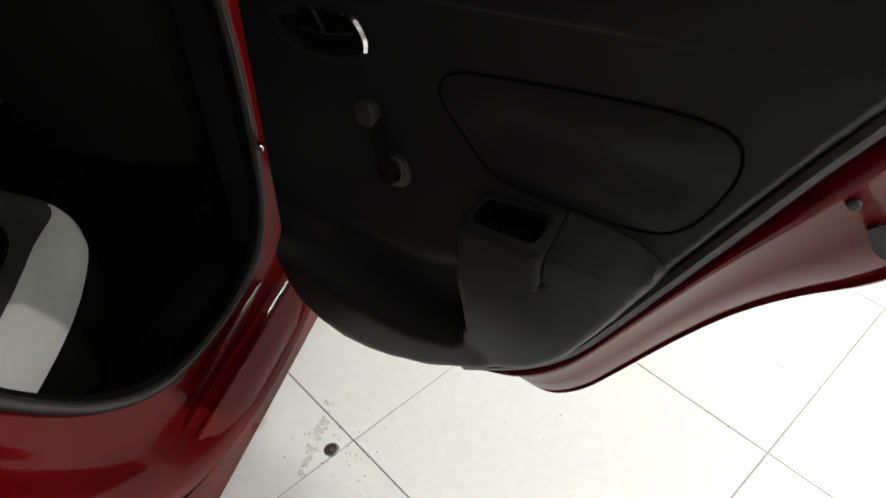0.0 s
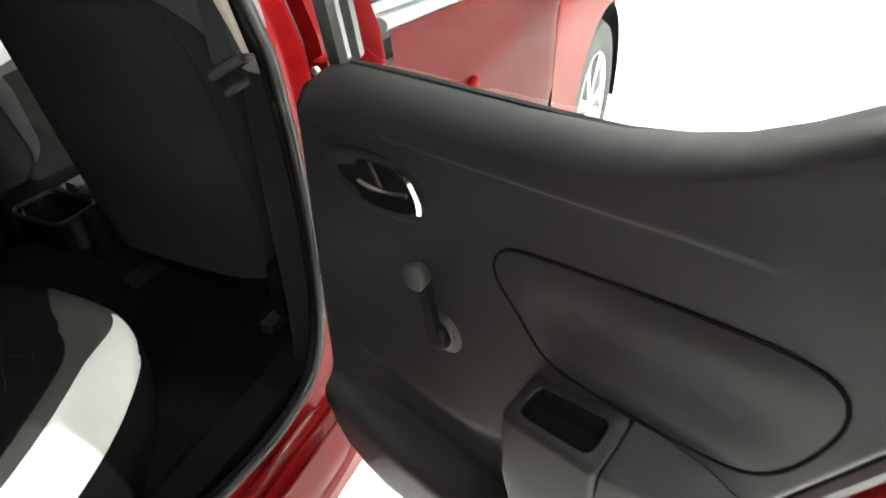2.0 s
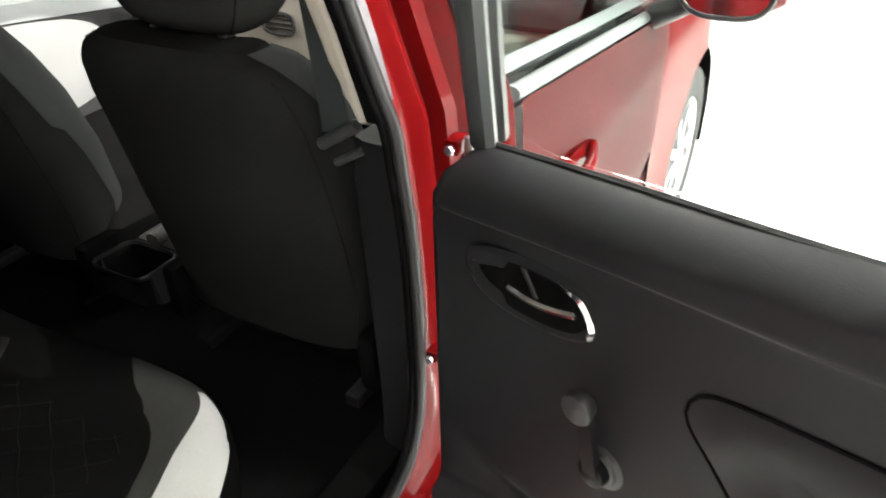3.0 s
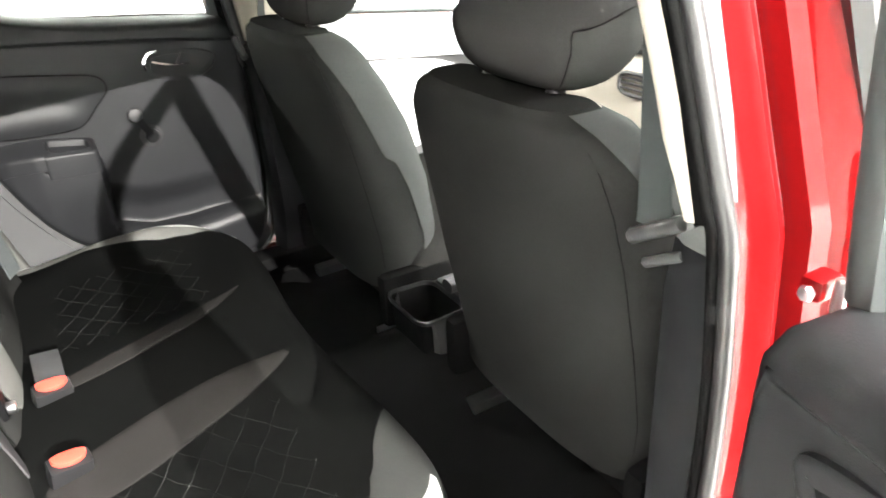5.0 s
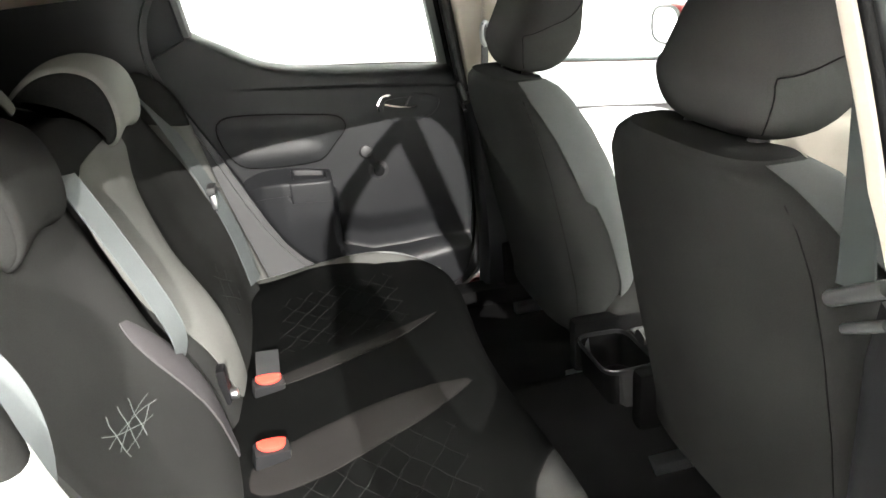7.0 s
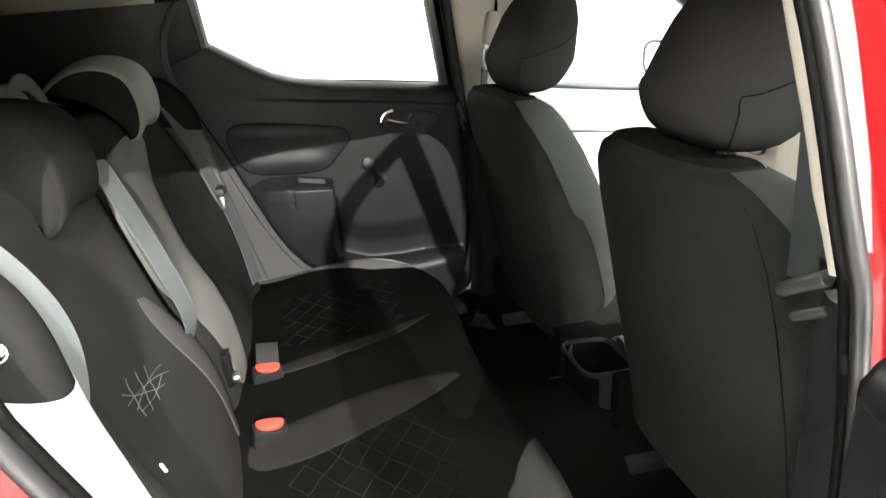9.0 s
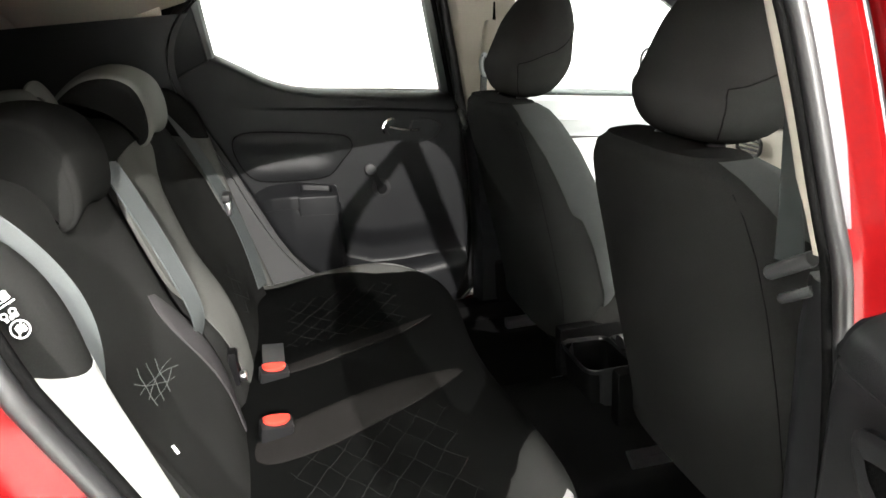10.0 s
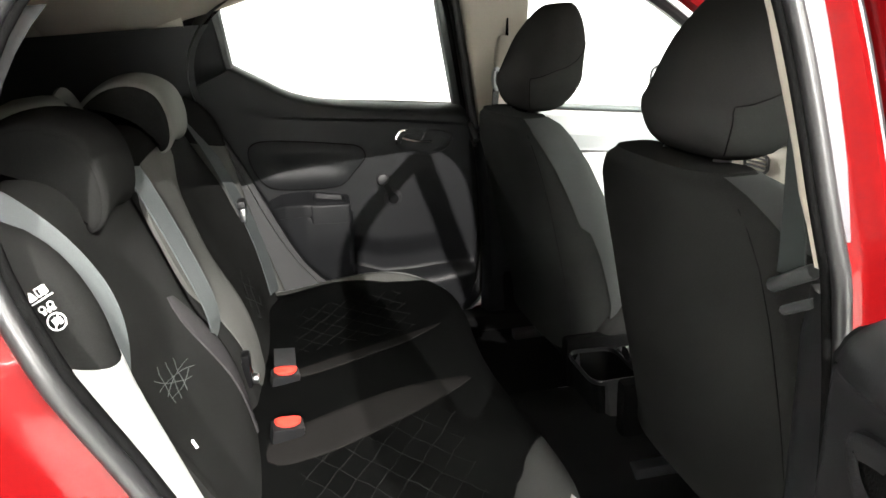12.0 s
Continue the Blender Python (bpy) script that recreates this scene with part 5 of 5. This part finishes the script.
def bench_back(y0, y1, label, wedge):
    """One half of the folding backrest, leaning back."""
    foot, head = Vector((-0.645, 0, 0.50)), Vector((-0.800, 0, 1.000))
    up = (head - foot).normalized()
    nf = Vector((up.z, 0, -up.x))

    def at(y, t, w):
        """A point on the face: t from foot to head, w out of the face."""
        return foot + (head - foot) * t + nf * w + Vector((0, y, 0))

    def face(y, t):
        q = (y - y0) / (y1 - y0)
        w = 0.02 + 0.018 * math.sin(math.pi * min(1, max(0, q))) ** 0.5
        w += 0.030 * math.exp(-((abs(y) - 0.53) / 0.05) ** 2) * smooth(1.0, 0.6, t)
        w += 0.016 * smooth(0.0, 0.3, t) * smooth(0.6, 0.3, t)
        for yc in (-0.30, 0.30):
            w -= 0.018 * math.exp(-((y - yc) / 0.13) ** 4) * smooth(0.1, 0.3, t) * smooth(1.0, 0.8, t)
        return w

    rings = []
    ys = np.linspace(y0, y1, 34)
    for t in np.concatenate([np.linspace(0, 1.0, 26), np.linspace(1.02, 1.11, 8)]):
        rnd = math.sqrt(max(0.0, 1 - ((t - 0.985) / 0.127) ** 2)) if t > 0.985 else 1.0
        ring = []
        for y in ys:
            # shoulders drop towards the outer end
            tt = t * (1 - 0.16 * smooth(0.44, 0.60, abs(y)))
            e = (1 - max(0, 1 - (y - y0) / 0.03) ** 2) * (1 - max(0, 1 - (y1 - y) / 0.03) ** 2)
            ring.append(at(y, tt, -0.05 + (0.05 + face(y, tt)) * max(0.08, e) ** 0.5 * (0.25 + 0.75 * rnd)))
        for y in ys[::-1]:
            tt = t * (1 - 0.16 * smooth(0.44, 0.60, abs(y)))
            ring.append(at(y, tt, -0.055 - 0.045 * rnd))
        rings.append(ring)
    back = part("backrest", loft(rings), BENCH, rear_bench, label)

    def inset(pts, mt, label_, h=0.0025, nm="insert"):
        o = resample(chaikin(pts, 2), 44)
        c = np.mean(np.array(o), axis=0)
        rr = []
        for q, hh in ((0, -0.006), (0, h * 0.5), (0.05, h), (0.3, h), (0.55, h), (0.8, h), (0.97, h)):
            rr.append([at(c[0] + (y - c[0]) * (1 - q), c[1] + (t - c[1]) * (1 - q), face(c[0] + (y - c[0]) * (1 - q), c[1] + (t - c[1]) * (1 - q)) + hh) for y, t in o])
        return part(nm, loft(rr), mt, back, label_)

    # near wedge is the grey cloth with its shade put into a darker tone
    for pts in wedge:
        inset(pts, GREY if y1 > 0 else SHADEDGREY, "grey fabric wedge")
    if y0 < -0.2:
        # loose pale stitches: a few shallow runs crossed by steeper ones
        runs = [(-0.383, 0.538, -0.228, 0.453), (-0.379, 0.564, -0.263, 0.451), (-0.369, 0.508, -0.235, 0.482), (-0.359, 0.492, -0.251, 0.469), (-0.343, 0.57, -0.363, 0.479), (-0.308, 0.551, -0.34, 0.464), (-0.276, 0.531, -0.305, 0.453)]
        for k, (ya, ta, yb, tb) in enumerate(runs):
            pts = []
            for q in np.linspace(0, 1, 14):
                y = ya + (yb - ya) * q + 0.0016 * math.sin(11 * q + 2 * k)
                t = ta + (tb - ta) * q + 0.010 * math.sin(math.pi * q) * (-1) ** k
                pts.append(at(y, t, face(y, t) + 0.0005))
            part("stitching", tube(pts, 0.0006, seg=4), PALETHREAD, back)
        return back, at, face
    for k in range(-6, 16):
        for sgn in (-1, 1):
            pts = []
            for q in np.linspace(-0.16, 0.16, 33):
                t = 0.10 + 0.1 * k + sgn * q * 1.25
                if 0.14 < t < 0.34 and abs(q + 0.004 * (k % 3 - 1)) < 0.065:
                    pts.append(at(0.33 + q + 0.0014 * math.sin(90 * q + 2 * k), t, face(0.33 + q, t) + 0.0005))
            if len(pts) > 2:
                part("stitching", tube(pts, 0.0008, seg=4), THREAD, back)
    return back, at, face


_, at_r, _ = bench_back(-0.555, -0.075, "black fabric rear backrest, wider half by the open door", [[(-0.178, 0.665), (-0.186, 0.60), (-0.158, 0.36), (-0.130, 0.14), (-0.122, 0.01), (-0.086, 0.01), (-0.084, 0.30), (-0.086, 0.45), (-0.13, 0.56)]])
bench_back(-0.070, 0.555, "black fabric rear backrest with a grey wedge", [[(-0.062, 0.965), (0.15, 0.995), (0.30, 0.96), (0.25, 0.84), (0.19, 0.75), (0.155, 0.62), (0.165, 0.46), (0.155, 0.22), (0.12, 0.03), (0.03, 0.05), (0.0, 0.25), (-0.03, 0.45), (-0.062, 0.60)]])


def rear_headrest(cy, dx, dz, label, half, cloth, ends):
    """A comma-shaped pad: one profile drawn out across the car, with rounded ends."""
    prof = [(-0.852, 1.111), (-0.815, 1.133), (-0.766, 1.137), (-0.724, 1.116), (-0.708, 1.070), (-0.710, 1.020), (-0.728, 0.998), (-0.749, 1.001), (-0.768, 1.036), (-0.812, 1.066), (-0.859, 1.076), (-0.870, 1.092)]
    P = resample(chaikin([(x + dx, z + dz) for x, z in prof], 2), 56)
    C = np.mean(np.array(P), axis=0)

    def ring(y, inset):
        q = offset2d(P, -inset)
        return [(x, cy + y, z - 0.10 * (y / half) ** 2 * 0.12) for x, z in q]
    ys = [(-half + 0.012 * (1 - math.cos(a)), 0.007 * (1 - math.sin(a))) for a in np.linspace(0.0, math.pi / 2, 6)]
    rings = [ring(y, d) for y, d in ys] + [ring(y, 0) for y in np.linspace(-half + 0.05, half - 0.05, 8)] + [ring(-y, d) for y, d in ys[::-1]]
    pad = part("headrest", loft(rings, cap=False), cloth, rear_bench, label)
    for sd in (-1, 1):
        caps = [ring(sd * (half + h), d) for d, h in ((0.0065, -0.001), (0.008, 0.002), (0.013, 0.005), (0.020, 0.007))]
        part("end_cover", loft(caps), ends, pad, "black fabric end cover")
    for sd in (-0.05, 0.05):
        part("post", rod((-0.815 + dx, cy + sd, 0.94), (-0.815 + dx, cy + sd, 1.09 + dz), 0.006), CHROME, pad)


# one headrest cloth in a lit and a shaded tone, light put into the colour
rear_headrest(0.268, -0.020, 0.0, "rear headrest in a lit tone over the grey wedge", 0.102, LITHEADCLOTH, FABRIC)
rear_headrest(-0.262, -0.022, -0.014, "rear headrest in a shaded tone by the open door", 0.085, FABRIC, FABRIC)


# slim arch of the middle belt guide on top of the back, with a sloping shoulder
guide = part("belt_guide", tube([(-0.875, 0.055 + 0.088 * q, 1.072 + 0.042 * math.cos(q * math.pi / 2) ** 0.8) for q in np.linspace(-1, 1, 18)], 0.006, seg=10, flat=2.2), GREY, rear_bench, "grey belt guide arch")
part("guide_shoulder", loft([superring((-0.875, y, z - 0.02), (1, 0, 0), (0, 0, 1), 0.030, h, 2.6, 20) for y, z, h in ((-0.30, 1.105, 0.012), (-0.22, 1.112, 0.022), (-0.12, 1.118, 0.026), (-0.04, 1.118, 0.024), (-0.02, 1.112, 0.018))]), GREY, guide)


# side bolsters at the ends of the backrest
def end_bolster(s):
    e = thing("side_bolster", "black side bolster with a light grey lower part beside the backrest" if s < 0 else "black side bolster beside the far belt, lower part in a shaded grey", "seat bolster", (-0.68, s * 0.59, 0.5), "side bolsters")

    def ring(t, grow=0.0):
        z = 0.50 + 0.56 * t
        low = smooth(0.78, 0.35, t) if s < 0 else 0.0
        x = -0.605 - 0.135 * t - 0.02 * math.sin(math.pi * t) + 0.010 * low
        hx = 0.062 + 0.012 * math.sin(math.pi * t) + grow + 0.002 * low
        lean = 0.22 + (0.22 * math.exp(-((t - 0.795) / 0.12) ** 2) if s < 0 else 0.0)
        hy = 0.040 + grow
        k = 1.0 if t < 0.85 else math.sqrt(max(0.02, 1 - ((t - 0.85) / 0.152) ** 2))
        return superring((x - 0.025, s * (0.606 - 0.010 * t), z), (1, 0, -lean), (0, 1, 0), hx * k, hy * k, 2.4, 28)
    part("upper_cover", loft([ring(t) for t in np.linspace(0.785, 1.0, 14)]), FABRIC, e, "black fabric upper part")
    # far lower cover takes the darker GREY: its shade is put into the colour
    part("lower_cover", loft([ring(t, 0.001) for t in np.linspace(0.0, 0.805, 18)]), LIGHTGREY if s < 0 else GREY, e, "light lower fabric part in a shaded grey" if s < 0 else "lower fabric part in a shaded grey")
    return ring


end_bolster(-1)
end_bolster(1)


# ---- belts and buckles ----
def belt(label, pts, normals, width=0.047, cloth=BELT):
    b = thing("seat_belt", label, "seat belt", pts[-1], "seat belts")
    line = [Vector(p) for p in chaikin(pts, 2, False)]
    at = np.linspace(0, len(normals) - 1, len(line))
    facing = [Vector([float(np.interp(q, range(len(normals)), [n[k] for n in normals])) for k in range(3)]).normalized() for q in at]
    part("webbing", strap(line, facing, width), cloth, b)
    # woven edges, a thread thicker than the band
    for sd in (-1, 1):
        e = []
        for i, p in enumerate(line):
            d = (line[min(i + 1, len(line) - 1)] - line[max(i - 1, 0)]).normalized()
            n2 = (facing[i] - d * facing[i].dot(d)).normalized()
            e.append(p + d.cross(n2) * sd * (width / 2 - 0.001))
        part("selvedge", tube(e, 0.0013, seg=6), cloth, b)
    return b


belt("grey webbing of the rear belt by the open door", [(-0.86, -0.575, 1.17), (-0.80, -0.570, 1.085), (-0.748, -0.568, 1.042), (-0.718, -0.566, 1.000), (-0.700, -0.562, 0.955), (-0.700, -0.556, 0.90), (-0.715, -0.545, 0.84)], [(0.8, -0.5, 0.2)])
belt("grey webbing of the middle rear belt tucked between the backrest halves", [at_r(y, t, w) for y, t, w in ((-0.112, 1.00, 0.050), (-0.122, 0.94, 0.056), (-0.120, 0.80, 0.060), (-0.110, 0.65, 0.060), (-0.099, 0.50, 0.056), (-0.090, 0.42, 0.040), (-0.080, 0.36, 0.005), (-0.076, 0.30, -0.03))], [(1, -0.35, 0.35)], 0.044)
tag = thing("belt_tag", "small white fabric tag on the backrest edge", "tag", (-0.645, -0.52, 0.775))
part("tag_cloth", block((-0.0015, -0.001, -0.0055), (0.0015, 0.001, 0.0055), 0.0004, m=Matrix.Translation((-0.647, -0.522, 0.779)) @ Matrix.Rotation(radians(-22), 4, "Y")), WHITEMARK, tag)
lb = belt("grey webbing of the far rear belt with its steel tongue", [(-0.84, 0.615, 1.10), (-0.77, 0.58, 1.03), (-0.71, 0.54, 0.92), (-0.655, 0.50, 0.80), (-0.62, 0.48, 0.70), (-0.60, 0.47, 0.58)], [(0.9, -0.4, 0.2)])
part("tongue", block((-0.656, 0.460, 0.768), (-0.644, 0.490, 0.800), 0.004), STEEL, lb, "steel belt tongue")
part("tongue_grip", block((-0.661, 0.452, 0.802), (-0.642, 0.500, 0.820), 0.005), BLACK, lb)
belt("webbing of the front belt on the pillar in a shaded tone", [(0.006, -0.548, 1.24), (0.006, -0.572, 1.10), (0.005, -0.592, 0.97), (0.004, -0.598, 0.920)], [(-0.72, 0.62, 0), (-0.80, 0.48, 0), (-0.96, 0.15, 0), (-1, 0.0, 0)], 0.047, SHADEDBELT)
fl = belt("grey webbing of the far front belt on the pillar", [(0.026, 0.586, 1.085), (0.022, 0.596, 1.02), (0.018, 0.612, 0.92), (0.016, 0.622, 0.84)], [(-0.8, 0.55, 0), (-0.75, 0.65, 0)], 0.047, SHADEDBELT)
part("loop", tube([(0.022 + 0.014 * math.cos(a), 0.583 + 0.016 * math.cos(a), 1.058 + 0.026 * math.sin(a)) for a in np.linspace(0, 2 * math.pi, 17)[:-1]], 0.0055, True, 8), DOORLIGHT, fl, "grey belt loop")
part("height_adjuster", loft([superring((0.040, 0.590 - 0.27 * (z - 1.12), z), (1, 0, 0), (0, 1, 0), 0.020 * k, 0.016 * k, 3.0, 20) for z, k in ((1.082, 0.75), (1.088, 0.95), (1.10, 1.0), (1.14, 0.9), (1.16, 0.72), (1.166, 0.5))]), BEIGE, fl, "beige height adjuster")
part("adjuster_slot", block((0.048, 0.560, 1.165), (0.053, 0.595, 1.235), 0.001, m=Matrix.Translation((0, 0.012, 0))), CARPET, fl)


def buckle(x, y, z, label):
    b = thing("buckle", label, "belt buckle", (x, y, z - 0.05), "belt buckles")
    m = Matrix.Translation((x, y, z)) @ Matrix.Rotation(radians(8), 4, "Z") @ Matrix.Rotation(radians(12), 4, "X") @ Matrix.Rotation(radians(8), 4, "Y")
    part("housing", block((-0.027, -0.017, -0.060), (0.027, 0.014, -0.002), 0.005, m=m), GLOSS, b)
    o = resample(chaikin([(-0.022, 0.012), (0.022, 0.012), (0.022, -0.002), (0.010, -0.011), (-0.010, -0.011), (-0.022, -0.002)], 1), 30)
    part("button", slab(o, lambda u, v, w: m @ Vector((u, v, w)), -0.004, 0.004, bevel=0.002), BUTTON, b, "red release button")


buckle(-0.574, 0.040, 0.572, "black belt buckle with a red button on the cushion")
buckle(-0.570, -0.152, 0.572, "black belt buckle with a red button near the open door")
st = thing("buckle_strap", "black webbing stub beside the far buckle", "belt", (-0.60, 0.10, 0.55))
part("webbing", strap([(-0.578, 0.155, 0.565), (-0.576, 0.105, 0.572), (-0.575, 0.055, 0.566)], [(0.1, -0.2, 1)], 0.042, 0.004), RUBBER, st)

clip = thing("belt_clip", "small black plastic belt anchor on the backrest", "belt clip", (-0.63, 0.0, 0.60))
part("plate", block((-0.645, -0.040, 0.585), (-0.630, -0.010, 0.65), 0.005), CRANK, clip)
part("bolt", rod((-0.63, -0.03, 0.60), (-0.618, -0.03, 0.60), 0.009, bevel=0.002), STEEL, clip)
# warning print on the bolster
lab = thing("warning_label", "small white warning pictograms on black cloth", "label", (-0.70, -0.63, 0.96))


def on_bolster(u, v):
    c = Vector((-0.7143, -0.643, 0.9954))
    return c + Vector((0.37, 0.0, -0.93)).normalized() * v * 0.48 + Vector((0.88, 0.03, 0.46)).normalized() * u * 0.48


def bars(shape, h=0.0008):
    pts = [on_bolster(u, v) + Vector((0, -0.002, 0)) for u, v in shape]
    return tube(pts, 0.0007, True if len(pts) > 4 else False, 5)


part("ring", bars([(0.015 * math.cos(a), 0.030 + 0.015 * math.sin(a)) for a in np.linspace(0, 2 * math.pi, 20)[:-1]]), WHITEMARK, lab)
part("stroke", bars([(0.009, 0.019), (-0.009, 0.041)]), WHITEMARK, lab)
part("stroke", bars([(-0.022, -0.014), (0.022, -0.014)]), WHITEMARK, lab)
for u in (-0.008, 0.008):
    part("dot", bars([(u + 0.005 * math.cos(a), 0.0 + 0.005 * math.sin(a)) for a in np.linspace(0, 2 * math.pi, 10)[:-1]]), WHITEMARK, lab)
def fill(shape):
    return slab(shape, lambda u, v, w: on_bolster(u, v) + Vector((0, -w, 0)), -0.001, 0.0026)


for u in (-0.009, 0.0, 0.008):
    part("mark", fill([(u - 0.0015, 0.004), (u + 0.0015, 0.004), (u + 0.002, 0.011), (u - 0.001, 0.011)]), WHITEMARK, lab)
part("mark", fill([(-0.006, 0.024), (-0.001, 0.022), (-0.002, 0.036), (-0.006, 0.036)]), WHITEMARK, lab)
part("mark", fill([(0.004, 0.026), (0.007, 0.026), (0.007, 0.037), (0.003, 0.037)]), WHITEMARK, lab)
part("triangle_fill", fill([(-0.0155, -0.0185), (-0.0045, -0.0185), (-0.010, -0.032)]), WHITEMARK, lab)
part("frame_fill", fill([(0.006, -0.033), (0.016, -0.033), (0.016, -0.019), (0.006, -0.019)]), WHITEMARK, lab)
part("frame", bars([(0.0, -0.034), (0.016, -0.034), (0.016, -0.020), (0.0, -0.020), (0.0, -0.027)]), WHITEMARK, lab)
part("triangle", bars([(-0.016, -0.020), (-0.010, -0.034), (-0.004, -0.020), (-0.010, -0.020), (-0.0155, -0.020)]), WHITEMARK, lab)

# ---- floor drain and tiles, last ----
dr = thing("floor_drain", "small round steel floor drain cap", "drain", (-0.157, -0.845, 0))
part("cap", rod((-0.157, -0.845, -0.002), (-0.157, -0.845, 0.003), 0.015, seg=28, bevel=0.0012), STEEL, dr)
part("cap_mark", tube([(-0.157 + 0.008 * math.cos(a), -0.845 + 0.008 * math.sin(a), 0.0032) for a in np.linspace(0, 2 * math.pi, 20)[:-1]], 0.001, True, 5), RUBBER, dr)

rnd = random.Random(5)
STAIN = [(-0.05, -0.798), (-0.235, -0.806)]
stain = thing("floor_stain", "faint grey dirt and cracks round the floor drain", "stain", (-0.15, -0.78, 0))
for k in range(46):
    u = rnd.random()
    px, py = STAIN[0][0] + (STAIN[1][0] - STAIN[0][0]) * u + rnd.gauss(0, 0.006), STAIN[0][1] + (STAIN[1][1] - STAIN[0][1]) * u + rnd.gauss(0, 0.006)
    r = rnd.uniform(0.002, 0.007)
    o = [(px + r * rnd.uniform(0.4, 1.4) * math.cos(a), py + r * rnd.uniform(0.4, 1.4) * math.sin(a)) for a in np.linspace(0, 2 * math.pi, 11)[:-1]]
    part("smudge", slab(o, lambda x, y, w: (x, y, w), -0.001, 0.0003 + 0.00002 * k), SMUDGE, stain)
for k in range(90):
    x, y = rnd.uniform(-0.5, 1.0), rnd.uniform(-2.0, -0.8)
    if k < 40:
        x, y = -0.16 + rnd.gauss(0, 0.05), -0.85 + rnd.gauss(0, 0.05)
    r = rnd.uniform(0.0006, 0.0018)
    part("speck", slab([(x + r * math.cos(a), y + r * math.sin(a)) for a in np.linspace(0, 2 * math.pi, 6)[:-1]], lambda a, b, w: (a, b, w), -0.001, 0.0014 + 0.00001 * k), DIRT, stain)
tb = block((0.0015, 0.0015, -0.012), (TILE - 0.0015, TILE - 0.0015, 0), 0.0012)
tile_mesh = bpy.data.meshes.new("tile")
tb.to_mesh(tile_mesh)
tb.free()
tile_mesh.materials.append(FLOORTILE)
far_bm = bmesh.new()
for i in range(-32, 33):
    for j in range(-32, 33):
        o = Vector((TILE_AT[0], TILE_AT[1], 0)) + tu * TILE * i + tv * TILE * j
        c = o + (tu + tv) * TILE / 2
        if not (X0 + 0.5 < c.x < X1 - 0.5 and Y0 + 0.5 < c.y < Y1 - 0.5):
            continue
        if -1.6 < c.x < 3.2 and -4.0 < c.y < 0.2:
            t = new("tile", tile_mesh)
            t.matrix_world = Matrix.Translation(o) @ Matrix.Rotation(TILE_TURN, 4, "Z")
            t.parent = showroom_floor
        else:
            q = [o + (tu * a + tv * b) * TILE for a, b in ((0.003, 0.003), (0.997, 0.003), (0.997, 0.997), (0.003, 0.997))]
            far_bm.faces.new([far_bm.verts.new(p) for p in q])
tagged(part("far_tiles", far_bm, FLOORTILE, showroom_floor, "white glazed floor tiles", smooth=False), kind="stuff")
